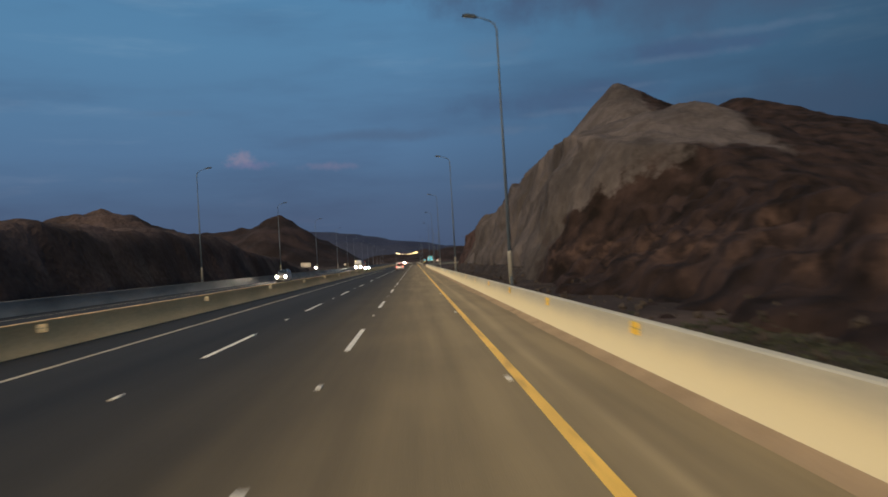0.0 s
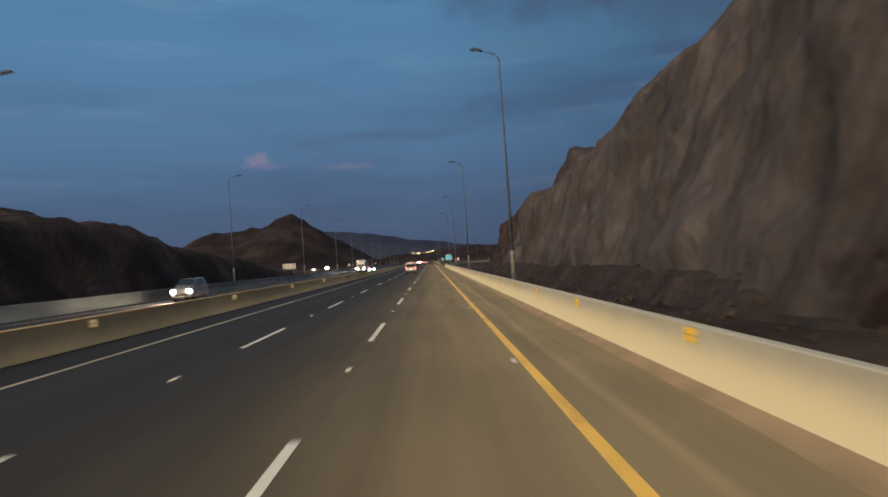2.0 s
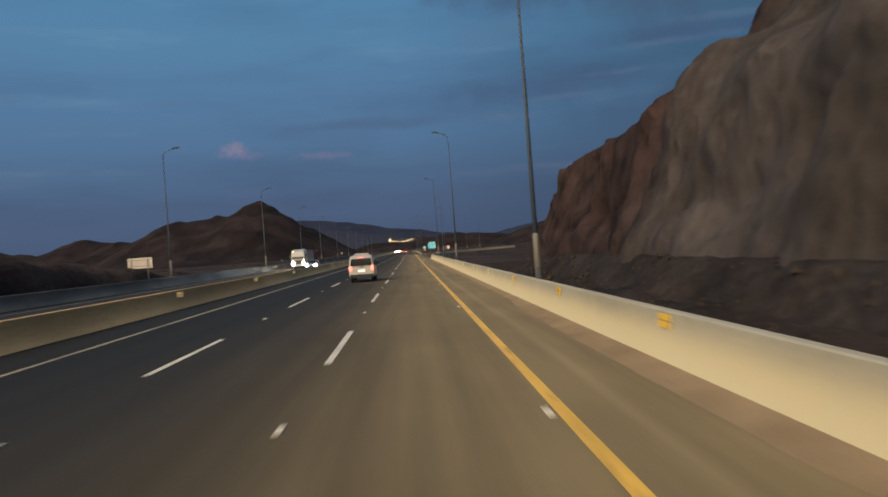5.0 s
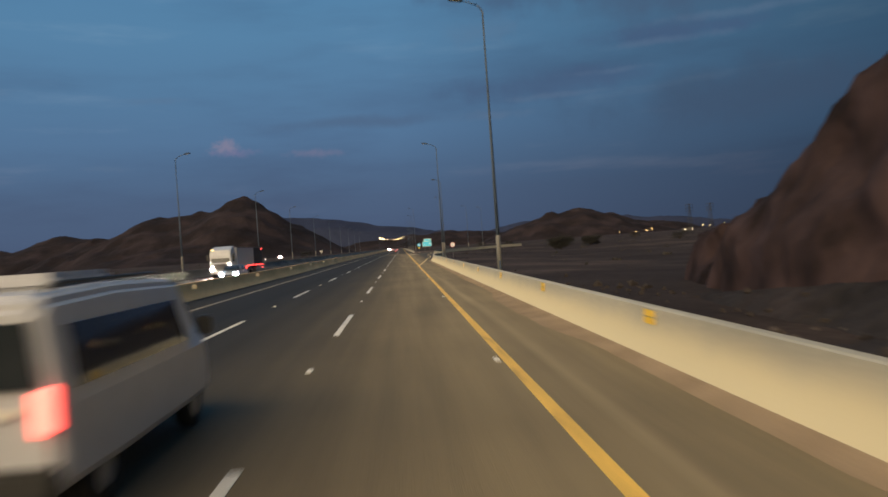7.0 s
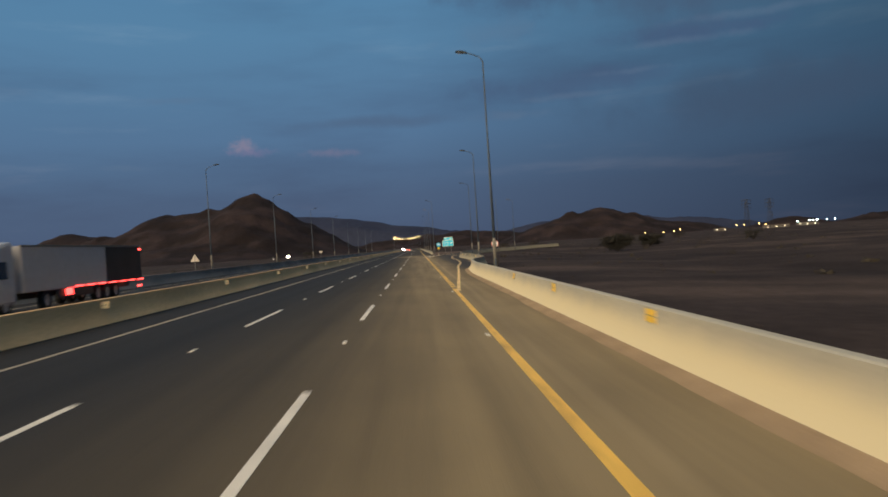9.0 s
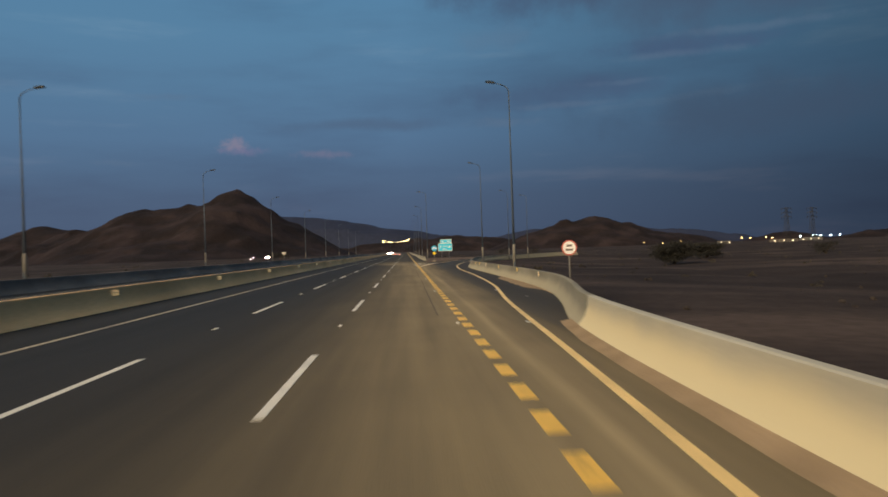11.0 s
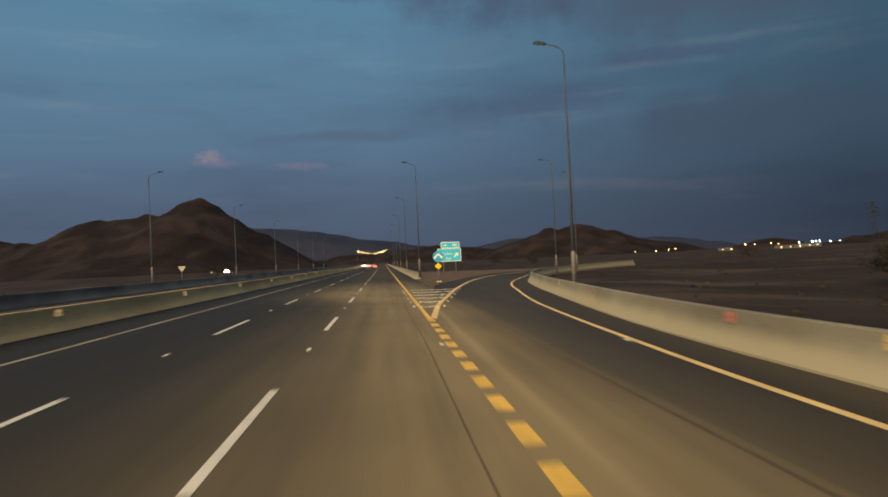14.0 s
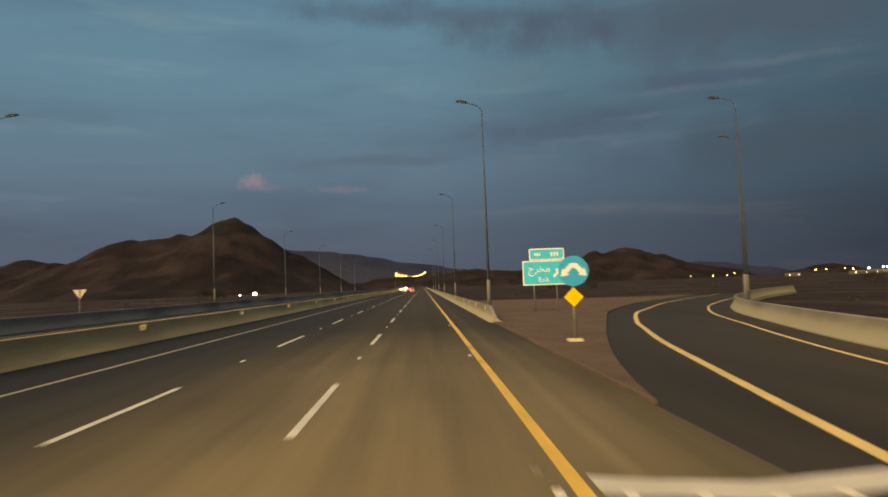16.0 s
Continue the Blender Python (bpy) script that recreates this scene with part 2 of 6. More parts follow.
REFLECT_YELLOW = material("yellow_reflector", (1.0, 0.66, 0.08), 0.3, vary=0.08, scale=8, fine=60, bump=0.15, bump_dist=0.003)
REFLECT_WORN = material("worn_reflector", (0.92, 0.74, 0.46), 0.4, vary=0.12, scale=8, fine=60, bump=0.15, bump_dist=0.003)
REFLECT_RED = material("red_reflector", (0.50, 0.20, 0.16), 0.3, vary=0.12, scale=8, fine=60, bump=0.15, bump_dist=0.003)
SIGN_TEAL = plain("sign_teal", (0.012, 0.62, 0.95), 0.35)
SIGN_BLUE = plain("sign_blue", (0.010, 0.42, 0.80), 0.35)
SIGN_WHITE = plain("sign_white", (0.93, 0.94, 0.96), 0.35)
SIGN_YELLOW = plain("sign_yellow", (0.95, 0.68, 0.02), 0.35)
SIGN_RED = plain("sign_red", (0.52, 0.13, 0.11), 0.35)
SIGN_BACK = material("sign_back_aluminium", (0.55, 0.52, 0.50), 0.45, 0.3, vary=0.08, scale=1.5, fine=20, bump=0.0)
SIGN_DARK = plain("sign_dark", (0.17, 0.15, 0.15), 0.5)

STUD_WHITE = material("reflective_stud", (0.95, 0.90, 0.78), 0.35, vary=0.1, scale=8, fine=60, bump=0.1, bump_dist=0.002)
STUD_DULL = material("dusty_stud", (0.25, 0.21, 0.165), 0.6, vary=0.1, scale=8, fine=60, bump=0.1, bump_dist=0.002)
PYLON_DARK = material("weathered_pylon_steel", (0.030, 0.032, 0.036), 0.7, 0.2, vary=0.1, scale=0.6, fine=20, bump=0.0)


def wheel_tracks(m, centres, half, dark):
    """Darker bands worn and oiled along the wheel paths, wavering along the road."""
    n, l = m.node_tree.nodes, m.node_tree.links
    b = n["Principled BSDF"]
    old = b.inputs["Base Color"].links[0].from_socket
    geo, sep = n.new("ShaderNodeNewGeometry"), n.new("ShaderNodeSeparateXYZ")
    l.new(geo.outputs["Position"], sep.inputs[0])
    mp, wob, amt = n.new("ShaderNodeMapping"), n.new("ShaderNodeTexNoise"), n.new("ShaderNodeTexNoise")
    mp.inputs["Scale"].default_value = (0.3, 0.02, 1.0)
    l.new(geo.outputs["Position"], mp.inputs["Vector"])
    wob.inputs["Scale"].default_value, amt.inputs["Scale"].default_value = 1.0, 2.6
    for z in (wob, amt):
        l.new(mp.outputs[0], z.inputs["Vector"])
    shift = n.new("ShaderNodeMath")
    shift.operation = "MULTIPLY_ADD"
    shift.inputs[1].default_value = 1.1
    l.new(wob.outputs[0], shift.inputs[0])
    l.new(sep.outputs["X"], shift.inputs[2])
    for c in centres:
        d, a, r, k = (n.new("ShaderNodeMath"), n.new("ShaderNodeMath"), n.new("ShaderNodeMapRange"), n.new("ShaderNodeMath"))
        d.operation, a.operation, k.operation = "SUBTRACT", "ABSOLUTE", "MULTIPLY"
        d.inputs[1].default_value = c + 0.55
        r.interpolation_type = "SMOOTHSTEP"
        r.inputs["From Min"].default_value, r.inputs["From Max"].default_value = half, 0.0
        l.new(shift.outputs[0], d.inputs[0])
        l.new(d.outputs[0], a.inputs[0])
        l.new(a.outputs[0], r.inputs["Value"])
        l.new(r.outputs[0], k.inputs[0])
        l.new(amt.outputs[0], k.inputs[1])
        mx = n.new("ShaderNodeMix")
        mx.data_type, mx.blend_type = "RGBA", "MULTIPLY"
        mx.inputs[7].default_value = (dark, dark, dark, 1)
        l.new(k.outputs[0], mx.inputs[0])
        l.new(old, mx.inputs[6])
        old = mx.outputs[2]
    l.new(old, b.inputs["Base Color"])


def lane_dust_glow(m, stops, colour):
    """Tan streaks over the slow lane and shoulder: some dust, mostly the headlight pool painted in.
    stops: how much of the asphalt it covers at each x; it thins out beside the exit."""
    n, l = m.node_tree.nodes, m.node_tree.links
    b = n["Principled BSDF"]
    old = b.inputs["Base Color"].links[0].from_socket

    def node(kind, **values):
        k = n.new(kind)
        for name, v in values.items():
            k.inputs[name].default_value = v
        return k

    def remap(src, a, z, lo, hi):
        r = n.new("ShaderNodeMapRange")
        for name, v in (("From Min", a), ("From Max", z), ("To Min", lo), ("To Max", hi)):
            r.inputs[name].default_value = v
        l.new(src, r.inputs["Value"])
        return r.outputs[0]

    def times(u, v):
        k = n.new("ShaderNodeMath")
        k.operation = "MULTIPLY"
        l.new(u, k.inputs[0])
        l.new(v, k.inputs[1])
        return k.outputs[0]

    geo, sep = n.new("ShaderNodeNewGeometry"), n.new("ShaderNodeSeparateXYZ")
    l.new(geo.outputs["Position"], sep.inputs[0])
    # past the exit the painted headlight pool reaches further left
    wider = n.new("ShaderNodeMath")
    wider.operation = "ADD"
    l.new(sep.outputs["X"], wider.inputs[0])
    l.new(remap(sep.outputs["Y"], 441.0, 454.0, 0.0, 3.2), wider.inputs[1])
    across = remap(wider.outputs[0], stops[0][0], stops[-1][0], 0.0, 1.0)
    ramp = n.new("ShaderNodeValToRGB")
    ramp.color_ramp.interpolation = "B_SPLINE"
    els = ramp.color_ramp.elements
    span = stops[-1][0] - stops[0][0]
    for i, (x, v) in enumerate(stops):
        e = els[0] if i == 0 else els[len(els) - 1] if i == len(stops) - 1 else els.new((x - stops[0][0]) / span)
        e.color = (v, v, v, 1)
    l.new(across, ramp.inputs[0])
    amount = ramp.outputs[0]
    for stretch, lo, hi in (((1.5, 0.05, 1.0), 0.78, 1.14), ((0.35, 0.16, 1.0), 0.84, 1.10)):
        mp, nz = n.new("ShaderNodeMapping"), node("ShaderNodeTexNoise", Scale=1.0, Detail=6.0)
        mp.inputs["Scale"].default_value = stretch
        l.new(geo.outputs["Position"], mp.inputs["Vector"])
        l.new(mp.outputs[0], nz.inputs["Vector"])
        amount = times(amount, remap(nz.outputs[0], 0.32, 0.68, lo, hi))
    # beside the exit the painted light ends short of the ramp
    sweep = times(remap(sep.outputs["Y"], 300.0, 340.0, 0.0, 1.0), remap(sep.outputs["X"], 2.4, 4.4, 0.0, 0.52))
    # past the island, seen only from afar, the painted light fades out
    amount = times(amount, remap(sep.outputs["Y"], 460.0, 492.0, 1.0, 0.16))
    keep = n.new("ShaderNodeMath")
    keep.operation = "SUBTRACT"
    keep.inputs[0].default_value = 1.0
    l.new(sweep, keep.inputs[1])
    mx = n.new("ShaderNodeMix")
    mx.data_type = "RGBA"
    mx.inputs[7].default_value = (*colour, 1)
    l.new(times(amount, keep.outputs[0]), mx.inputs[0])
    l.new(old, mx.inputs[6])
    l.new(mx.outputs[2], b.inputs["Base Color"])


def foot_glow(m, low, high, colour, amount):
    """Painted light: a cream tint on a barrier's foot, thinning out up its face."""
    n, l = m.node_tree.nodes, m.node_tree.links
    b = n["Principled BSDF"]
    old = b.inputs["Base Color"].links[0].from_socket
    geo, sep, nz = n.new("ShaderNodeNewGeometry"), n.new("ShaderNodeSeparateXYZ"), n.new("ShaderNodeTexNoise")
    nz.inputs["Scale"].default_value, nz.inputs["Detail"].default_value = 0.7, 5
    l.new(geo.outputs["Position"], sep.inputs[0])
    l.new(geo.outputs["Position"], nz.inputs["Vector"])
    wavy, r, mx = n.new("ShaderNodeMath"), n.new("ShaderNodeMapRange"), n.new("ShaderNodeMix")
    wavy.operation = "MULTIPLY_ADD"
    wavy.inputs[1].default_value = 0.3
    l.new(nz.outputs[0], wavy.inputs[0])
    l.new(sep.outputs["Z"], wavy.inputs[2])
    r.interpolation_type = "SMOOTHSTEP"
    r.inputs["From Min"].default_value, r.inputs["From Max"].default_value = high + 0.15, low + 0.15
    r.inputs["To Max"].default_value = amount
    l.new(wavy.outputs[0], r.inputs["Value"])
    mx.data_type = "RGBA"
    mx.inputs[7].default_value = (*colour, 1)
    l.new(r.outputs[0], mx.inputs[0])
    l.new(old, mx.inputs[6])
    l.new(mx.outputs[2], b.inputs["Base Color"])


foot_glow(CONCRETE, 0.25, 0.85, (0.72, 0.63, 0.40), 0.9)
foot_glow(CONCRETE_GREY, 0.10, 0.55, (0.42, 0.38, 0.27), 0.8)
# headlight pool painted across the slow lane, falling off to the left
lane_dust_glow(ASPHALT, ((-7.0, 0.0), (-5.2, 0.05), (-3.9, 0.12), (-2.7, 0.24), (-1.5, 0.46), (-0.3, 0.76), (1.0, 0.97), (3.2, 0.95), (4.2, 0.78)),
          (0.300, 0.236, 0.137))
lane_dust_glow(ASPHALT_RAMP, ((3.0, 0.70), (4.3, 0.44), (5.0, 0.20), (6.2, 0.0)), (0.300, 0.236, 0.137))
wheel_tracks(ASPHALT, (-8.4, -6.9, -4.6, -3.2, -1.0, 0.62), 0.5, 0.84)
wheel_tracks(ASPHALT, (2.42,), 0.24, 1.5)

# ---------------------------------------------------------------- building helpers


def cz(x):
    """Height of the paved plane: the road falls slightly to the right."""
    return -0.01484 * max(-30.0, min(30.0, x))


def make_object(name, bm, mat, smooth=False):
    me = bpy.data.meshes.new(name)
    bm.normal_update()
    bm.to_mesh(me)
    bm.free()
    if smooth:
        me.polygons.foreach_set("use_smooth", [True] * len(me.polygons))
    for mm in (mat if isinstance(mat, (list, tuple)) else [mat]):
        me.materials.append(mm)
    return new(name, me)


def part(name, bm, mat, parent, label="", smooth=False):
    ob = make_object(name, bm, mat, smooth)
    ob.parent = parent
    if label:
        tagged(ob, label)
    return ob


def share(name, ob, parent, m):
    """A further piece on the mesh of ob, at the pose m under parent."""
    o = new(name, ob.data)
    o.parent = parent
    o.matrix_basis = m
    return o


def empty(name, at, label="", category="", group="", kind="", turn=0.0):
    ob = new(name)
    ob.empty_display_size = 0.2
    ob.matrix_basis = pose(*at, 0, 0, turn)
    return tagged(ob, label, category, group, kind)


def add_box(bm, x0, x1, y0, y1, z0, z1, bevel=0.0, mat=0):
    vs = [bm.verts.new(v) for v in itertools.product((x0, x1), (y0, y1), (z0, z1))]
    fs = [bm.faces.new([vs[i] for i in q]) for q in
          ((0, 1, 3, 2), (4, 6, 7, 5), (0, 4, 5, 1), (2, 3, 7, 6), (0, 2, 6, 4), (1, 5, 7, 3))]
    for f in fs:
        f.material_index = mat
    if bevel:
        es = {e for f in fs for e in f.edges}
        bmesh.ops.bevel(bm, geom=list(es), offset=bevel, segments=2, affect="EDGES", clamp_overlap=True)
    return bm


def box(x0, x1, y0, y1, z0, z1, bevel=0.0):
    return add_box(bmesh.new(), x0, x1, y0, y1, z0, z1, bevel)


def add_tube(bm, path, radii, sides=10, cap=True):
    """A round bar through the points of path, with a radius at each."""
    rings = []
    for i, p in enumerate(path):
        p = Vector(p)
        d = (Vector(path[min(i + 1, len(path) - 1)]) - Vector(path[max(i - 1, 0)])).normalized()
        q = d.to_track_quat("Z", "Y")
        r = radii[i] if isinstance(radii, (list, tuple)) else radii
        rings.append([bm.verts.new(p + q @ Vector((r * math.cos(a), r * math.sin(a), 0)))
                      for a in (2 * math.pi * k / sides for k in range(sides))])
    for a, b in zip(rings, rings[1:]):
        for k in range(sides):
            f = bm.faces.new((a[k], a[(k + 1) % sides], b[(k + 1) % sides], b[k]))
            f.smooth = True
    if cap:
        bm.faces.new(rings[0][::-1])
        bm.faces.new(rings[-1])
    return bm


def tube(path, radii, sides=10):
    return add_tube(bmesh.new(), path, radii, sides)


def add_disc(bm, centre, r, thick, sides=40, axis="Y"):
    """A flat round plate facing -y."""
    c = Vector(centre)
    a, b = [], []
    for k in range(sides):
        t = 2 * math.pi * k / sides
        v = Vector((r * math.cos(t), 0, r * math.sin(t)))
        a.append(bm.verts.new(c + v))
        b.append(bm.verts.new(c + v + Vector((0, thick, 0))))
    bm.faces.new(a)
    bm.faces.new(b[::-1])
    for k in range(sides):
        bm.faces.new((a[k], b[k], b[(k + 1) % sides], a[(k + 1) % sides]))
    return bm


def add_prism(bm, outline, y0, y1):
    """A plate with an outline in x and z between two depths."""
    a = [bm.verts.new((x, y0, z)) for x, z in outline]
    b = [bm.verts.new((x, y1, z)) for x, z in outline]
    bm.faces.new(a)
    bm.faces.new(b[::-1])
    n = len(a)
    for k in range(n):
        bm.faces.new((a[k], b[k], b[(k + 1) % n], a[(k + 1) % n]))
    return bm


def rounded(x0, x1, z0, z1, r, steps=5):
    out = []
    for cx, czz, a0 in ((x1 - r, z1 - r, 0), (x0 + r, z1 - r, 90), (x0 + r, z0 + r, 180), (x1 - r, z0 + r, 270)):
        for k in range(steps + 1):
            a = radians(a0 + 90 * k / steps)
            out.append((cx + r * math.cos(a), czz + r * math.sin(a)))
    return out


def curve_through(knots):
    """A smooth function through (y, x) knots (Catmull-Rom, straight past the ends)."""
    ys = [k[0] for k in knots]
    xs = [k[1] for k in knots]
    sl = [(xs[min(i + 1, len(xs) - 1)] - xs[max(i - 1, 0)]) / (ys[min(i + 1, len(ys) - 1)] - ys[max(i - 1, 0)])
          for i in range(len(ys))]

    def f(y):
        if y <= ys[0]:
            return xs[0] + sl[0] * (y - ys[0])
        if y >= ys[-1]:
            return xs[-1] + sl[-1] * (y - ys[-1])
        i = max(k for k in range(len(ys) - 1) if ys[k] <= y)
        h = ys[i + 1] - ys[i]
        t = (y - ys[i]) / h
        return ((2 * t**3 - 3 * t**2 + 1) * xs[i] + (t**3 - 2 * t**2 + t) * h * sl[i]
                + (3 * t**2 - 2 * t**3) * xs[i + 1] + (t**3 - t**2) * h * sl[i + 1])
    return f


def steps(a, b, d):
    n = max(1, round((b - a) / d))
    return [a + (b - a) * k / n for k in range(n + 1)]


def strip_between(left, right, ys, lift=0.0, cols=1, rough=0.0):
    """A paved sheet between two lines x = left(y) and x = right(y)."""
    bm = bmesh.new()
    prev = None
    for y in ys:
        a, b = left(y), right(y)
        row = []
        for k in range(cols + 1):
            x = a + (b - a) * k / cols
            z = cz(x) + lift + (rough * noise.noise((x * 0.7, y * 0.3, 3.0)) if rough else 0)
            row.append(bm.verts.new((x, y, z)))
        if prev:
            for k in range(cols):
                bm.faces.new((prev[k], prev[k + 1], row[k + 1], row[k]))
        prev = row
    return bm


def extrude_profile(profile, line, ys, taper=None):
    """Sweep a closed (offset, height) profile along x = line(y); offsets run square to the line."""
    bm = bmesh.new()
    rings = []
    for y in ys:
        x = line(y)
        dx = (line(y + 0.5) - line(y - 0.5))
        nrm = Vector((1, -dx, 0)).normalized()
        h = taper(y) if taper else 1.0
        base = cz(x)
        rings.append([bm.verts.new((x + nrm.x * o, y + nrm.y * o, base + z * h)) for o, z in profile])
    n = len(profile)
    for a, b in zip(rings, rings[1:]):
        for k in range(n):
            bm.faces.new((a[k], a[(k + 1) % n], b[(k + 1) % n], b[k]))
    bm.faces.new(rings[0])
    bm.faces.new(rings[-1][::-1])
    bmesh.ops.recalc_face_normals(bm, faces=bm.faces[:])
    for f in bm.faces:
        f.smooth = len(f.verts) == 4
    for e in bm.edges:
        e.smooth = e.calc_face_angle(0) < 0.35
    return bm


# ---------------------------------------------------------------- plan of the road
EDGE_X = 1.70                 # yellow edge line
LANE_1, LANE_2 = -2.05, -5.76  # broken lane lines
INNER_X = -9.42               # inner edge line by the median
ROAD_START, ROAD_END = -160.0, 2400.0

ramp_edge = curve_through([(310, 1.85), (340, 3.5), (356, 4.35), (369, 5.35), (380, 5.78), (390, 6.05), (402, 6.18), (412, 6.27), (420, 6.6),
                           (430, 7.15), (438, 7.75), (445, 8.5), (453, 9.5), (464, 10.9), (475, 12.9), (489, 16.3), (504, 20.3), (520, 26.5),
                           (540, 37.0), (560, 50.0)])
ramp_barrier = curve_through([(318, 3.99), (330, 4.02), (344, 4.7), (354, 6.3), (362, 7.3), (376, 7.75), (395, 7.72), (412, 7.76), (420, 7.98),
                              (428, 8.55), (441, 9.9), (451, 11.0), (460, 12.1), (475, 14.4), (489, 17.8), (504, 22.0), (520, 28.5), (540, 39.5),
                              (560, 53.5)])
gore_line = curve_through([(429, 1.85), (435, 2.4), (439, 2.8), (445, 3.6), (453, 4.7), (460, 5.7), (472, 7.7), (480, 9.1), (488, 10.8),
                           (493, 11.9), (506, 15.6), (514, 18.8), (530, 25.5), (545, 33.5), (560, 43.0)])
soil_right = curve_through([(465, 4.3), (472, 5.4), (481, 7.3), (495, 10.7), (510, 14.7), (530, 22.5), (545, 30.5), (560, 39.5)])


def right_barrier_line(y):
    return 4.0 if y <= 318 else ramp_barrier(y)


def median_line(y):
    t = max(0.0, min(1.0, (y - 290) / 90))
    return -12.02 - 0.75 * t * t * (3 - 2 * t)


# ---------------------------------------------------------------- ground
def smooth01(a, b, v):
    t = max(0.0, min(1.0, (v - a) / (b - a)))
    return t * t * (3 - 2 * t)


def fbm(x, y, z, octaves=4):
    s, a, f = 0.0, 1.0, 1.0
    for _ in range(octaves):
        s += a * noise.noise((x * f, y * f, z))
        a, f = a * 0.5, f * 2.05
    return s


def ground_height(x, y):
    away = smooth01(6, 40, abs(x + 3) - 14 if x < 0 else x)
    ramp_near = smooth01(0, 20, abs(x - ramp_barrier(y)) - 6) if 330 < y < 580 and x > 0 else 1.0
    z = cz(x) - 0.32 + 0.10 * fbm(x * 0.15, y * 0.15, 1.0) * min(1.0, away + 0.3)
    far = smooth01(60, 600, abs(x)) + smooth01(700, 1500, y)
    z += away * ramp_near * (0.55 * fbm(x * 0.02, y * 0.02, 5.0) + 0.3 * fbm(x * 0.07, y * 0.07, 2.0))
    if x > 5:
        z -= 1.15 * smooth01(4, 34, x - (ramp_barrier(y) if 330 < y < 580 else 5)) * smooth01(225, 300, y)
    if -26 < x < 5 or (y < 320 and -26 < x < 6):
        z = min(z, cz(x) - 0.3)
    if 325 < y < 580 and 0 < x < ramp_barrier(y) + 3:
        z = min(z, cz(x) - 0.3)
    if y > 560 and x > 5:
        z = min(z, cz(x) - 0.15)
    return z


gx = sorted({-4600, -3600, -2600, -1900, -1400, -1000, -700, -500, 4600, 3600, 2600, 1900, 1400, 1000, 750}
            | {round(v, 2) for v in steps(-400, -60, 20)} | {round(v, 2) for v in steps(-60, -22, 2)}
            | {-18, -12, -6, 0} | {round(v, 2) for v in steps(4, 70, 1.5)} | {round(v, 2) for v in steps(70, 600, 14)})
gy = sorted({-900, -500, -300, 4700, 3800, 3000, 2400} | {round(v, 2) for v in steps(-200, 620, 3.5)}
            | {round(v, 2) for v in steps(620, 1100, 15)} | {round(v, 2) for v in steps(1100, 2000, 60)})
verts = [(x, y, ground_height(x, y)) for y in gy for x in gx]
nx = len(gx)
faces = [(j * nx + i, j * nx + i + 1, (j + 1) * nx + i + 1, (j + 1) * nx + i) for j in range(len(gy) - 1) for i in range(nx - 1)]
me = bpy.data.meshes.new("ground")
me.from_pydata(verts, [], faces)
me.polygons.foreach_set("use_smooth", [True] * len(me.polygons))
me.materials.append(DESERT)
ground = tagged(new("ground", me), "dark brown stony desert plain beside the highway", "ground", kind="structure")

# ---------------------------------------------------------------- carriageways
long_ys = steps(ROAD_START, 620, 6) + steps(650, ROAD_END, 30)
road = make_object("road", strip_between(lambda y: -12.3, lambda y: 4.26, long_ys, cols=4), ASPHALT)
tagged(road, "three-lane worn, dusty asphalt highway carriageway with headlight glow painted on", "road", kind="structure")
road_far = make_object("road_opposite", strip_between(lambda y: -25.2, lambda y: -12.35, long_ys, cols=3), ASPHALT_FAR)
tagged(road_far, "dark asphalt carriageway for oncoming traffic behind the median", "road", kind="structure")
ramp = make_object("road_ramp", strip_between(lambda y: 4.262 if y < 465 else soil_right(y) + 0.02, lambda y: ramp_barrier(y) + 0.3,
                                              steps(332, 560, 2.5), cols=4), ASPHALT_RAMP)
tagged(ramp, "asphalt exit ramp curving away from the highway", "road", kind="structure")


# road markings: each a thin strip of paint proud of the asphalt
def paint_line(name, centre, width, y0, y1, mat, parent, label, step=8.0, lift=0.005):
    return part(name, strip_between(lambda y: centre(y) - width / 2, lambda y: centre(y) + width / 2, steps(y0, y1, step), lift),
                mat, parent, label)


paint_line("edge_line", lambda y: EDGE_X, 0.20, ROAD_START, 311.5, YELLOW, road, "solid yellow edge line")
paint_line("edge_line", lambda y: EDGE_X + 0.03, 0.20, 428.5, ROAD_END, YELLOW, road, "solid yellow edge line", 10)
paint_line("inner_edge_line", lambda y: INNER_X - 0.1 * smooth01(300, 380, y), 0.16, ROAD_START, ROAD_END, DULL_LINE, road,
           "dull yellow inner edge line", 10)
paint_line("ramp_edge_line", ramp_edge, 0.19, 309.5, 560, GORE_YELLOW, ramp, "yellow outer edge line of the exit ramp", 1.5, 0.006)
paint_line("gore_line", gore_line, 0.26, 429.5, 560, GORE_YELLOW, ramp, "yellow edge line round the gore", 1.0, 0.007)
paint_line("opposite_edge_line", lambda y: -13.9, 0.14, ROAD_START, ROAD_END, DULL_LINE, road_far, "dull yellow edge line", 10)
paint_line("opposite_edge_line", lambda y: -22.3, 0.14, ROAD_START, ROAD_END, DULL_LINE, road_far, "dull yellow edge line", 10)

DASH_0, DASH_PERIOD, DASH_LENGTH = 37.32, 18.505, 6.3


def dash_mesh(width, length, thick=0.006):
    return box(-width / 2, width / 2, 0, length, 0.0, thick)


def on_road(x, y, lift=0.0):
    return Matrix.Translation((x, y, cz(x) + lift)) @ Euler((0, radians(0.85), 0)).to_matrix().to_4x4()


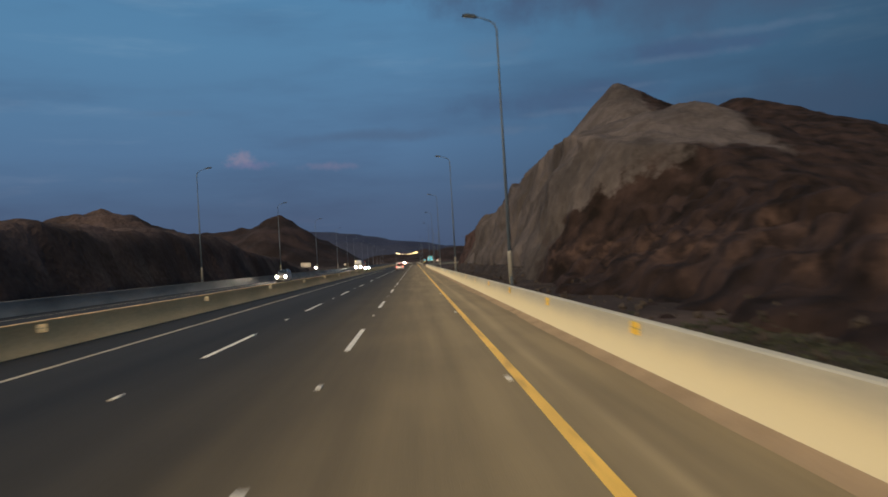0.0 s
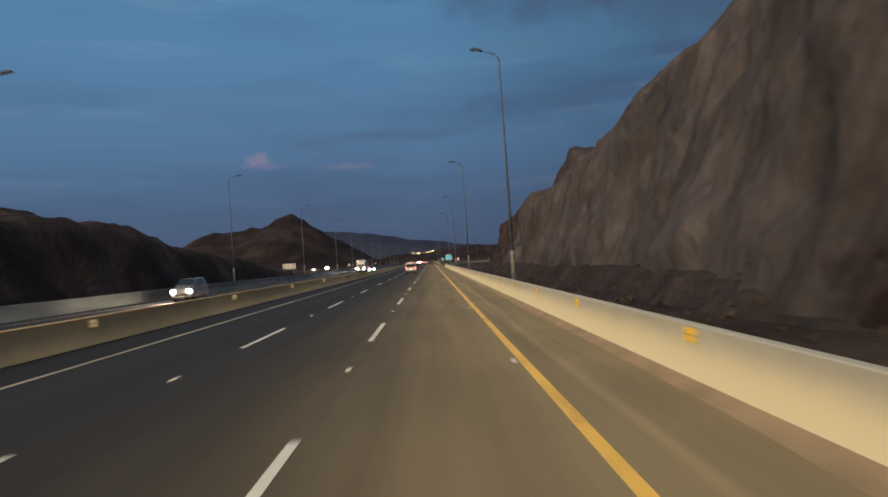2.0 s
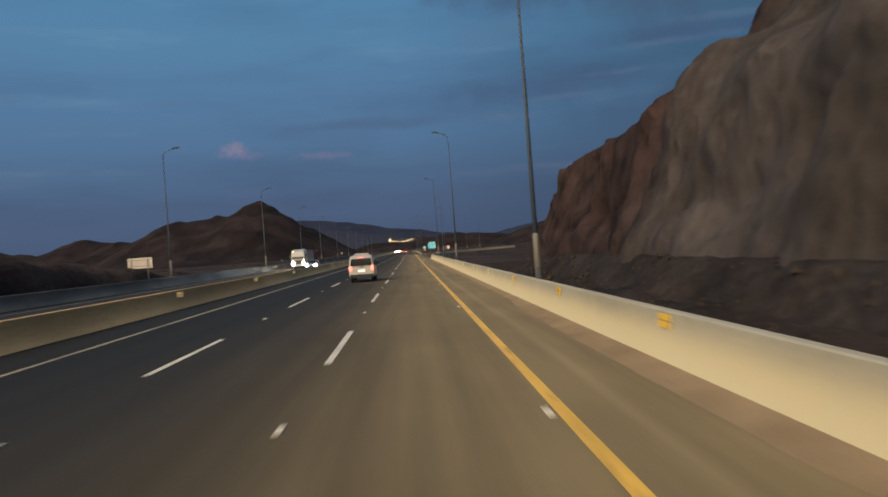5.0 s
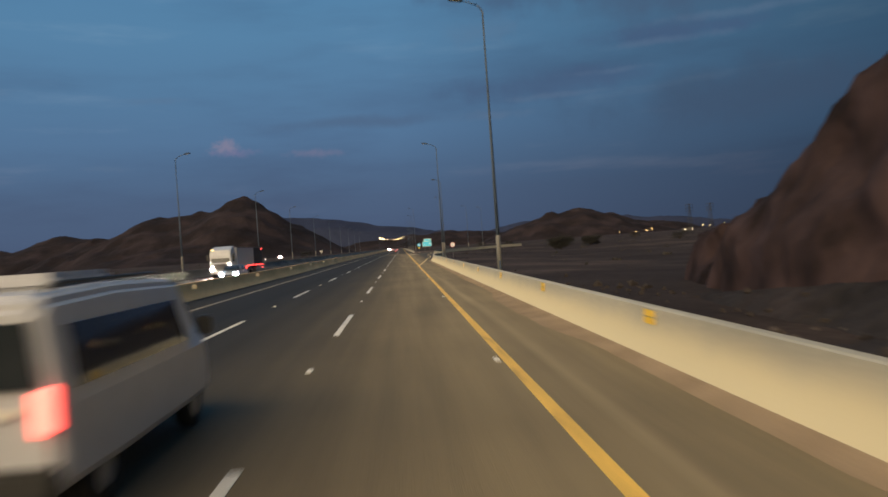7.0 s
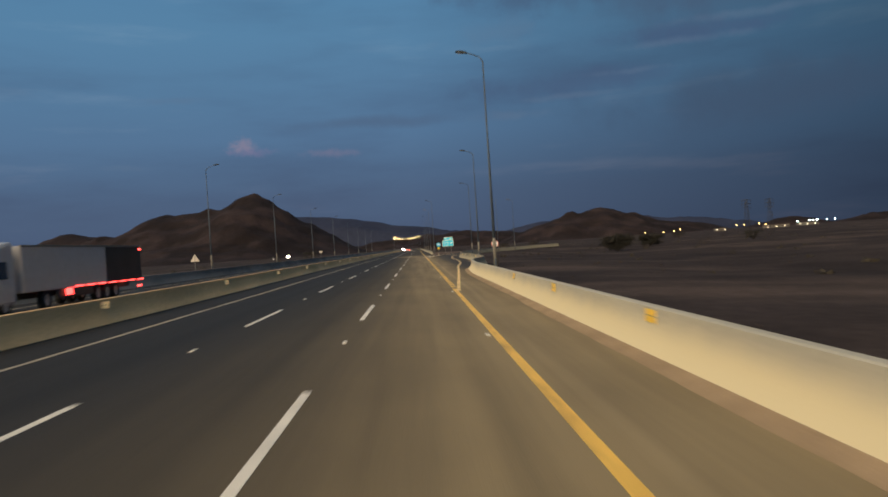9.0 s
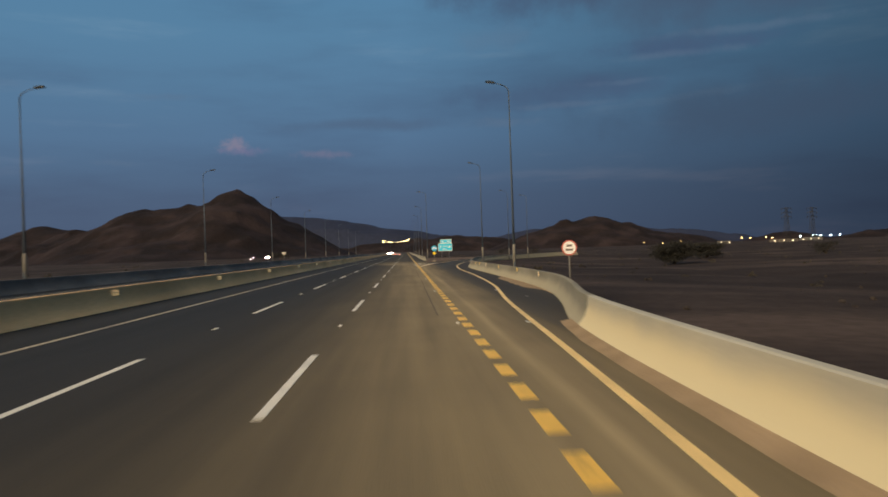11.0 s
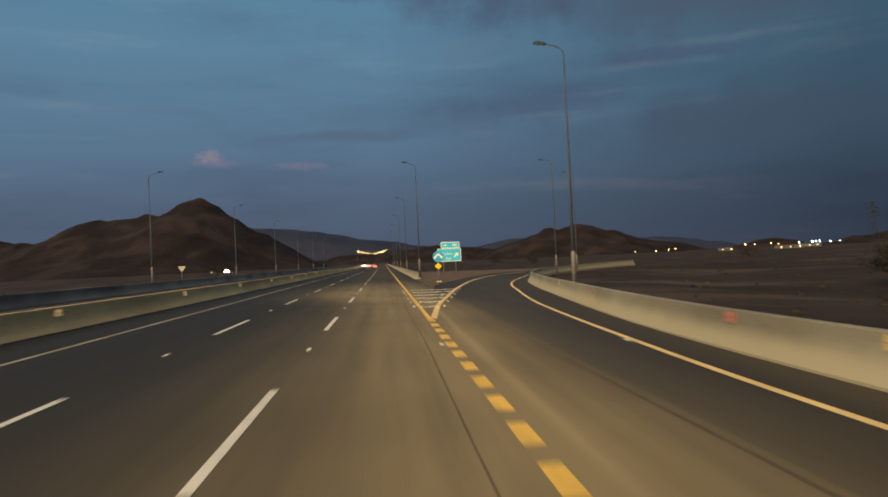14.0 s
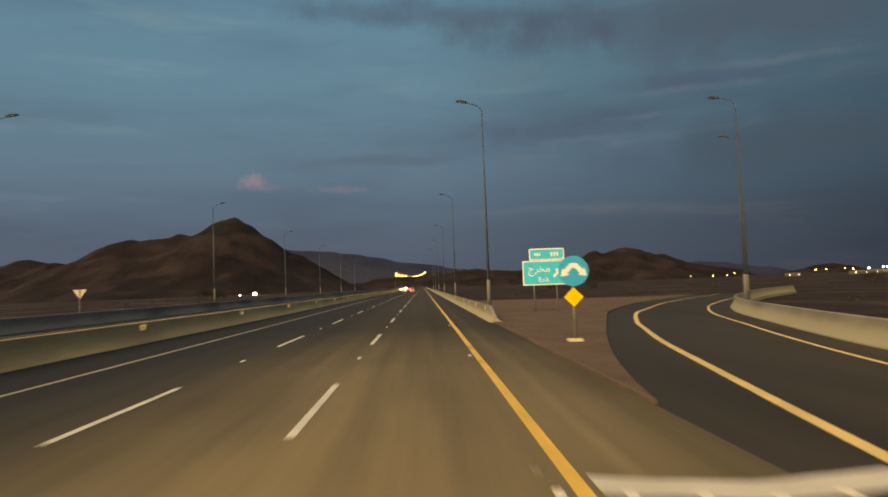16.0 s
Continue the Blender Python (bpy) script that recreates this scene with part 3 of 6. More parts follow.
first_dash = part("lane_dash", dash_mesh(0.15, DASH_LENGTH), WHITE_PAINT, road, "white broken lane line")
first_dash.matrix_basis = on_road(LANE_1, DASH_0 - 5 * DASH_PERIOD)
first_stud = part("lane_stud", box(-0.055, 0.055, -0.22, 0.22, 0.0, 0.018, 0.008), WHITE_PAINT, road, "white reflective road stud")
first_stud.matrix_basis = on_road(LANE_1, DASH_0 - 5 * DASH_PERIOD + 12.73)
for k in range(-5, 44):
    y = DASH_0 + k * DASH_PERIOD
    for x in (LANE_1, LANE_2):
        if (k, x) != (-5, LANE_1):
            share("lane_dash", first_dash, road, on_road(x, y))
            share("lane_stud", first_stud, road, on_road(x, y + 12.73))
    share("lane_stud", first_stud, road, on_road(EDGE_X - 0.2, y + 12.73))
# worn remains of an older marking between the dashes of the inner lane line
worn = part("worn_mark", box(-0.045, 0.045, 0, 0.7, 0.0, 0.004), STUD_DULL, road, "worn remains of a lane line")
worn.matrix_basis = on_road(LANE_2, DASH_0 + 18 * DASH_PERIOD + 7.4)
for k in (18, 19):
    for j in range(4):
        if (k, j) != (18, 0):
            share("worn_mark", worn, road, on_road(LANE_2, DASH_0 + k * DASH_PERIOD + 7.4 + 2.15 * j))
far_dash = None
for k in range(-2, 36):
    y = DASH_0 + 4 + k * DASH_PERIOD
    if far_dash is None:
        far_dash = part("opposite_lane_dash", dash_mesh(0.15, DASH_LENGTH), WHITE_PAINT, road_far, "white broken lane line")
        far_dash.matrix_basis = on_road(-18.1, y)
    else:
        share("opposite_lane_dash", far_dash, road_far, on_road(-18.1, y))
exit_dash = None
for k in range(55):
    y = 313.0 + k * 2.13
    if exit_dash is None:
        exit_dash = part("exit_dash", dash_mesh(0.27, 1.22), YELLOW, road, "short yellow dashes across the exit")
        exit_dash.matrix_basis = on_road(EDGE_X + 0.05, y)
    else:
        share("exit_dash", exit_dash, road, on_road(EDGE_X + 0.05, y))

# gore: painted bars with studs on them
for k in range(6):
    y = 437.7 + k * 4.4
    x0, x1 = EDGE_X + 0.22, gore_line(y) - 0.14
    bm = bmesh.new()
    rows = []
    n = 10
    for i in range(n + 1):
        u = i / n
        x = x0 + (x1 - x0) * u
        sag = 0.45 * (1 - abs(2 * u - 1)) + 0.08 * noise.noise((x * 2, y, 0))
        w = 0.38 + 0.07 * noise.noise((x * 3, y, 4))
        rows.append([bm.verts.new((x, y - sag - w, cz(x) + 0.006)), bm.verts.new((x, y - sag + w, cz(x) + 0.006))])
    for a, b in zip(rows, rows[1:]):
        bm.faces.new((a[0], b[0], b[1], a[1]))
    part("gore_bar", bm, WHITE_PAINT, road, "white painted bar of the gore")
stud_plate = None
for k in range(6):
    y = 437.7 + k * 4.4
    x0, x1 = EDGE_X - 0.25, gore_line(y) + 0.3
    n = max(4, round((x1 - x0) / 0.75))
    for i in range(n + 1):
        u = i / n
        x = x0 + (x1 - x0) * u
        yy = y - 0.45 * (1 - abs(2 * u - 1)) - 0.40
        if stud_plate is None:
            stud_plate = part("gore_stud", box(-0.06, 0.06, -0.12, 0.12, 0.0, 0.035, 0.01), STUD_WHITE, road, "raised reflective stud")
            stud_plate.matrix_basis = on_road(x, yy, 0.007)
        else:
            share("gore_stud", stud_plate, road, on_road(x, yy, 0.007))

# tar-filled joints: one along the slow lane, one where the ramp was joined on
TAR = material("joint_tar", (0.115, 0.090, 0.058), 0.7, vary=0.2, scale=0.8, fine=20, bump=0.2, bump_dist=0.003, spec=0.2)
RUST_TAR = material("dusty_joint", (0.165, 0.122, 0.072), 0.75, vary=0.25, scale=0.6, fine=20, bump=0.2, bump_dist=0.003, spec=0.15)
paint_line("tar_joint", lambda y: 1.02 + 0.05 * noise.noise((y * 0.07, 0, 1)), 0.055, 349, 369, TAR, road, "dark tar-filled joint", 1.0, 0.004)
paint_line("tar_joint", lambda y: 1.06 + 0.07 * noise.noise((y * 0.07, 0, 1)), 0.035, 369.2, 452, RUST_TAR, road, "dusty tar-filled joint", 1.0, 0.004)
paint_line("ramp_joint", lambda y: 4.02 + 0.06 * noise.noise((y * 0.09, 5, 1)), 0.08, 374, 428, TAR, road, "rusty brown joint beside the ramp", 1.0, 0.004)
for y in (346.0, 364.5, 383.2, 402.1, 419.5):
    share("ramp_stud", first_stud, ramp, on_road(ramp_edge(y) - 0.17, y))
share("worn_mark", worn, ramp, on_road(5.6, 358.2))
# dull studs in pairs along the outside of the edge line, and one yellow stud inside the gore
dull_stud = part("edge_stud", box(-0.055, 0.055, -0.12, 0.12, 0.0, 0.022, 0.008), STUD_DULL, road, "dusty road stud")
dull_stud.matrix_basis = on_road(EDGE_X - 0.38, 434.0)
for k in range(1, 13):
    share("edge_stud", dull_stud, road, on_road(EDGE_X - 0.34 - 0.06 * (k % 2), 434.0 + 2.2 * k))
for k in range(5):
    share("edge_stud", dull_stud, road, on_road(gore_line(440 + 4.4 * k) - 0.7, 440 + 4.4 * k))
yellow_stud = part("gore_stud", box(-0.06, 0.06, -0.12, 0.12, 0.0, 0.03, 0.01), SIGN_YELLOW, road, "yellow reflective stud")
yellow_stud.matrix_basis = on_road(EDGE_X + 2.0, 449.0)

# ---------------------------------------------------------------- concrete barriers
def curved_side(foot, top, height, n=9, kerb=0.06):
    """One side of a barrier: a short upright kerb and a concave sweep up to the steep face."""
    pts = [(foot, -0.3), (foot, kerb)]
    for i in range(1, n + 1):
        u = i / n
        pts.append((foot + (top - foot) * (1 - (1 - u) ** 2.6), kerb + (height - 0.02 - kerb) * u))
    return pts


RIGHT_PROFILE = curved_side(0.0, 0.31, 0.90) + [(0.34, 0.90), (0.49, 0.90)] + [(0.83 - x, z) for x, z in curved_side(0.0, 0.31, 0.90)[::-1]]
MEDIAN_PROFILE = ([(x - 0.42, z) for x, z in curved_side(0.0, 0.31, 0.92, 9, 0.012)] + [(-0.08, 0.92), (0.08, 0.92)]
                  + [(0.42 - x, z) for x, z in curved_side(0.0, 0.31, 0.92, 9, 0.012)[::-1]])
barrier_right = make_object("barrier_right", extrude_profile(RIGHT_PROFILE, right_barrier_line,
                                                            steps(ROAD_START, 312, 8) + steps(314, 344, 1.5)), CONCRETE)
tagged(barrier_right, "pale concrete roadside barrier with sloped foot", "barrier", kind="structure")
barrier_ramp = make_object("barrier_ramp", extrude_profile(RIGHT_PROFILE, right_barrier_line, steps(344.012, 560, 1.6)), CONCRETE_GREY)
tagged(barrier_ramp, "grey concrete barrier along the exit ramp, its unlit tone in the colour", "barrier", kind="structure")
barrier_median = make_object("barrier_median", extrude_profile(MEDIAN_PROFILE, median_line, steps(ROAD_START, 1500, 8)), CONCRETE_HEADLIT)
tagged(barrier_median, "tan concrete median barrier, headlight warmth in its colour", "barrier", kind="structure")
barrier_opposite = make_object("barrier_opposite", extrude_profile(MEDIAN_PROFILE, lambda y: -24.6, steps(ROAD_START, 1500, 10)), CONCRETE_SHADED)
tagged(barrier_opposite, "dark grey concrete barrier along the opposite carriageway, shade in its colour", "barrier", kind="structure")
nose_taper = lambda y: 0.28 + 0.72 * smooth01(496.5, 500.5, y)
barrier_nose = make_object("barrier_ahead", extrude_profile(RIGHT_PROFILE, lambda y: 4.0 + 0.0 * y, steps(496.6, 502, 0.6) + steps(506, 1500, 10),
                                                           nose_taper), CONCRETE_GREY)
tagged(barrier_nose, "pale concrete barrier with a ramped-down end beyond the exit", "barrier", kind="structure")

# sand blown against the foot of the right barrier
def sand_bank(name, line, y0, y1, width, height, tongues=()):
    """tongues: stretches (from, to, extra width) where the sand reaches further over the asphalt."""
    bm = bmesh.new()
    prev = None
    for y in steps(y0, y1, 1.2):
        x1 = line(y) + 0.03
        w = width * (1 + 0.35 * noise.noise((y * 0.11, 0, 7)) + 0.2 * noise.noise((y * 0.6, 2, 7)))
        for a, b, extra in tongues:
            w += extra * smooth01(a, a + 5, y) * smooth01(b, b - 4, y) * (1 + 0.35 * noise.noise((y * 0.9, 1, 3)))
        x0 = x1 - w
        row = [bm.verts.new((x0, y, cz(x0) + 0.003)), bm.verts.new((x0 + 0.35 * w, y, cz(x0) + 0.018)),
               bm.verts.new((x1 - 0.2 * w, y, cz(x1) + height * 0.7)), bm.verts.new((x1, y, cz(x1) + height))]
        if prev:
            for k in range(3):
                f = bm.faces.new((prev[k], prev[k + 1], row[k + 1], row[k]))
                f.smooth = True
        prev = row
    ob = make_object(name, bm, SAND)
    return tagged(ob, "brown sand drifted along the foot of the barrier", "sand", kind="stuff")


sand_bank("sand_drift", right_barrier_line, ROAD_START, 346, 0.34, 0.09, ((168, 200, 0.26), (236, 254, 0.36), (86, 100, 0.18)))
sand_bank("sand_drift", right_barrier_line, 360, 386, 0.10, 0.03, ((363, 385, 0.75),))


# ---------------------------------------------------------------- reflectors on the barriers
def reflector(mat, at, side, label, half=0.29):
    """Two reflective plates, one over the other on a thin backing, fixed flat on a barrier's sloping face; they look towards -x."""
    ob = empty("reflector", at, label, "reflector", "barrier reflectors")
    for z in (-0.0675, 0.0675):
        part("plate", box(-0.016, -0.004, -half, half, z - 0.06, z + 0.06, 0.004), mat, ob)
    part("backing", box(-0.004, 0.03, -half - 0.005, half + 0.005, -0.13, 0.13), GALVANISED, ob)
    return ob


def right_pose(y, line=right_barrier_line):
    x = line(y) + 0.296
    turn = -math.degrees(math.atan(line(y + .5) - line(y - .5)))
    return pose(x, y, cz(x) + 0.72, 0, 0, turn) @ Euler((0, radians(5), 0)).to_matrix().to_4x4()


right_ys = [51.2 + 10.25 * k for k in range(-4, 7)] + [121.6, 130.6, 139.8, 150.0, 160.2] + [170.5, 183.0, 192.7, 203.0] + [213.6, 224.0, 234.4] + [244.9 + 10.35 * k for k in range(7)]
proto = reflector(REFLECT_YELLOW, (0, 0, 0), 1, "yellow reflector plates flat on the pale concrete barrier")
proto.matrix_basis = right_pose(right_ys[0])
for y in right_ys[1:]:
    copy_thing(proto, right_pose(y))
for y in (378.2, 389.0, 406.1, 411.0):
    copy_thing(proto, right_pose(y))
proto_pale = reflector(REFLECT_WORN, (0, 0, 0), 1, "faded reflector plates flat on the ramp barrier")
proto_pale.matrix_basis = right_pose(368.2)
copy_thing(proto_pale, right_pose(399.2))
proto_red = reflector(REFLECT_RED, (0, 0, 0), 1, "faded red reflector plates on the ramp barrier")
proto_red.matrix_basis = right_pose(417.1)
for y in (433.4, 445.2):
    copy_thing(proto_red, right_pose(y))
for k in range(10):
    copy_thing(proto, right_pose(503 + 9.2 * k, lambda y: 4.0))
proto_worn = reflector(REFLECT_WORN, (0, 0, 0), -1, "cream reflector plates turned to the traffic on the tan median barrier", 0.14)


def median_pose(y):
    x = median_line(y) + 0.235
    return pose(x, y, cz(x) + 0.70, 0, 0, 125)


proto_worn.matrix_basis = median_pose(78.3 - 4 * 18.51)
for k in range(-3, 36):
    copy_thing(proto_worn, median_pose(78.3 + 18.51 * k))


# ---------------------------------------------------------------- street lamps
LAMP_ON = lamp_material("lit_street_lamp", (1.0, 0.68, 0.28), 26.0)
LENS_OFF = material("lamp_lens_off", (0.25, 0.25, 0.24), 0.3, vary=0.05, scale=4, fine=30, bump=0.0)


def street_lamp(x, y, side, lit=False, label="", tall=15.6):
    """A tall tapered column with a short curved arm and a flat luminaire; side -1 reaches to the left."""
    z0 = ground_height(x, y) - 0.05
    h = tall + cz(x) - z0
    ob = empty("street_lamp", (x, y, z0), label, "street lamp", "street lamps")
    part("base_plate", box(-0.28, 0.28, -0.28, 0.28, 0.0, 0.12, 0.02), GALVANISED, ob)
    part("lower_column", tube([(0, 0, 0.1), (0, 0, 2.9), (0, 0, 3.05)], [0.155, 0.15, 0.115], 12), GALVANISED, ob, "bare galvanised lower column")
    part("door", box(-0.06, 0.06, -0.165, -0.14, 1.0, 1.5, 0.01), POLE_GREY, ob)
    part("column", tube([(0, 0, 3.0), (0, 0, 9.0), (0, 0, h - 0.35), (side * 0.12, 0, h - 0.08), (side * 0.35, 0, h + 0.12)],
                        [0.112, 0.082, 0.052, 0.047, 0.04], 12), POLE_GREY, ob)
    part("arm", tube([(side * 0.33, 0, h + 0.11), (side * 0.8, 0, h + 0.3), (side * 1.25, 0, h + 0.42)], [0.045, 0.036, 0.032], 8), POLE_GREY, ob)
    lum = part("luminaire", add_prism(bmesh.new(), [(-0.05, 0.0), (0.12, 0.1), (0.55, 0.12), (0.85, 0.05), (0.85, -0.02), (0.0, -0.05)], -0.17, 0.17),
               LUMINAIRE, ob)
    for v in lum.data.vertices:
        v.co.x *= side
    if side < 0:
        lum.data.flip_normals()
    lum.matrix_basis = pose(side * 1.2, 0, h + 0.42, 0, -side * 8, 0)
    part("lens", box(side * 0.15 - 0.0 if side > 0 else -0.75, 0.75 if side > 0 else -0.15, -0.13, 0.13, -0.065, -0.03, 0.01),
         LAMP_ON if lit else LENS_OFF, lum, "lit lens" if lit else "")
    if lit:
        # added bowl, far larger than the lens, stands in for the lamp's glare
        bm = bmesh.new()
        bmesh.ops.create_uvsphere(bm, u_segments=12, v_segments=8, radius=0.42,
                                  matrix=Matrix.Translation((side * 0.45, 0, -0.08)) @ Matrix.Diagonal((1.3, 0.8, 0.75, 1)))
        part("bowl", bm, LAMP_ON, lum, "glowing bowl added for the lamp's glare", smooth=True)
    return ob


lamp_label = "unlit grey street lamp with one short arm"
right_lamp = street_lamp(5.62, 81.3, -1, label=lamp_label, tall=16.5)


def right_lamp_at(x, y, turn=0.0):
    return copy_thing(right_lamp, pose(x, y, right_lamp.location.z + (cz(x) - cz(5.62)), 0, 0, turn))


for x, y in ((5.62, 20.0), (5.62, 142.6), (5.55, 203.7), (5.7, 266.2), (5.8, 329.5), (9.5, 389.4), (5.3, 511.1), (5.3, 572.5), (5.3, 634), (5.3, 695),
             (5.3, 757), (5.3, 818)):
    right_lamp_at(x, y)
right_lamp_at(12.9, 450.3, -12)
right_lamp_at(25.6, 510.4, -22)
right_lamp_at(33.0, 527.0, -30)
left_lamp = street_lamp(-29.0, 139.6, 1, label=lamp_label)
for y in (78.0, 200.4, 262.0, 322.0, 386.0, 448.0, 509.6, 571, 633, 694, 756, 818):
    x = -29.0 - 3.6 * smooth01(320, 450, y)
    copy_thing(left_lamp, pose(x, y, left_lamp.location.z + (cz(x) - cz(-29)), 0, 0, 0))
# lit lamps far ahead where it bends left, placed to fit the camera's view
lit_right = street_lamp(5.3, 1390, -1, True, "lit street lamp far down the highway", 18.4)
lit_left = street_lamp(-33.5, 1390, 1, True, "lit street lamp far down the highway", 18.4)
for x, y, dz in ((1.5, 1450, -0.9), (-2.0, 1510, -1.0), (-6.8, 1570, -0.9), (-11.7, 1630, -0.9)):
    copy_thing(lit_right, pose(x, y, lit_right.location.z + dz, 0, 0, 0))
for x, y, dz in ((-35.0, 1450, -1.6), (-33.0, 1510, -0.1), (-31.0, 1570, -0.2), (-27.0, 1630, -0.8)):
    copy_thing(lit_left, pose(x, y, lit_left.location.z + dz, 0, 0, 0))

# ---------------------------------------------------------------- rock cutting and hills
def ridge_peak(x, y, px, py, h, sx0, sx1, sy0, sy1, soft=3.0):
    """A blunt peak at (px, py) that falls by its own slope on each side."""
    dx, dy = x - px, y - py
    ax = sx0 if dx < 0 else sx1
    ay = sy0 if dy < 0 else sy1
    return h - (math.sqrt((ax * dx) ** 2 + (ay * dy) ** 2 + (soft * 0.5) ** 2) - soft * 0.5)


def soft_max(values, k=1.6):
    m = max(values)
    return m + math.log(sum(math.exp((v - m) / k) for v in values)) * k


def cutting_foot(y):
    near = smooth01(100, 118, y)
    return 11.6 + 0.9 * noise.noise((y * 0.09, 3, 0)) + 0.5 * noise.noise((y * 0.35, 8, 0)) + (1 - near) * 1.0 + 4.0 * smooth01(238, 262, y) ** 2


crest = curve_through([(90, 9.5), (111, 12.6), (130, 14.4), (145, 13.6), (153, 12.6), (162, 11.2), (170, 11.0), (180, 11.3), (190, 10.8), (201, 10.6), (209, 11.7), (222, 10.1),
                       (231, 10.1), (238, 9.3), (243, 7.6), (247, 5.0), (252, 0.0), (258, -3.0)])


def massif_height(x, y):
    bench = crest(max(80.0, min(260.0, y))) + 0.30 * min(7.0, x - 18.0)
    base = soft_max([
        bench - 0.6 * max(0.0, x - 31.0) - 0.26 * max(0.0, 114.0 - y) * smooth01(16, 26, x),
        ridge_peak(x, y, 33, 153.4, 28.3, 1.08, 0.62, 0.62, 0.68, 1.5),
        ridge_peak(x, y, 23, 153, 18.3, 0.9, 0.3, 0.40, 1.25, 1.5),
        ridge_peak(x, y, 23.6, 213, 19.4, 2.4, 0.10, 0.34, 1.5, 1.0),
        ridge_peak(x, y, 31.0, 120, 18.7, 0.35, 0.50, 0.55, 0.12, 2.0),
        ridge_peak(x, y, 54, 158, 25.6, 0.55, 0.42, 0.42, 0.35, 3.0),
    ], 0.7)
    rough = 0.8 * fbm(x * 0.06, y * 0.06, 1.0, 5) + 0.5 * fbm(x * 0.3, y * 0.3, 9.0, 3)
    z = base + rough * min(1.0, 1.6 - base / 30.0)
    foot = cutting_foot(y)
    cut = smooth01(100, 114, y)
    steep = 2.45 * cut + 0.62 * (1 - cut)
    flute = 0.9 * noise.noise((y * 0.2, 0, 5)) + 0.45 * noise.noise((y * 0.45, x * 0.5, 5)) + 0.2 * noise.noise((y * 1.3, x * 0.9, 9))
    face = (x - foot - flute * 0.8 * cut) * steep + (0.9 * noise.noise((x * 0.5, y * 0.35, 2)) * (1 - 0.4 * cut))
    ledge = 0.5 * math.sin(face * 0.9 + 2 * noise.noise((y * 0.05, 1, 1)))
    # ragged ledges and boulders on the natural slope
    wild = 1 - cut
    face += wild * (1.5 * fbm(x * 0.16, y * 0.10, 4.0, 4) + 0.75 * abs(noise.noise((x * 0.55, y * 0.3, 6))) + 0.5 * noise.noise((x * 0.9, y * 0.7, 3)))
    step = face / 1.6 + 0.8 * noise.noise((y * 0.06, x * 0.06, 4))
    face += wild * 0.55 * (smooth01(0.25, 0.75, step - math.floor(step)) - (step - math.floor(step)))
    z = min(z, face + ledge * cut)
    return max(z, -2.0)


def rock_point(x, y):
    """A point of the rock's surface, pushed in and out by lumps, hollows and slanting cracks."""
    z = massif_height(x, y)
    amount = smooth01(98, 116, y) * smooth01(-0.5, 1.5, z) * smooth01(26, 21, x) + 0.5 * smooth01(104, 98, y) * smooth01(0.5, 3.0, z)
    if amount <= 0 or x < 10:
        return x, y, z
    lump = 0.8 * noise.noise((y * 0.15, z * 0.19, 1.0)) + 0.34 * noise.noise((y * 0.40 + z * 0.15, z * 0.42, 4.0))
    hollow = -0.55 * max(0.0, noise.noise((y * 0.33, z * 0.40, 11.0)) - 0.12) / 0.6
    crack = -0.30 * smooth01(0.10, 0.0, abs(noise.noise((y * 0.16 + z * 0.10, z * 0.07, 17.0))))
    grain = 0.16 * noise.noise((y * 1.2, z * 1.3, 7.0)) + 0.08 * noise.noise((y * 2.6, z * 2.8, 9.0))
    d = amount * (lump + hollow * 1.6 + crack + grain)
    return x - 0.93 * d, y, z + 0.36 * d


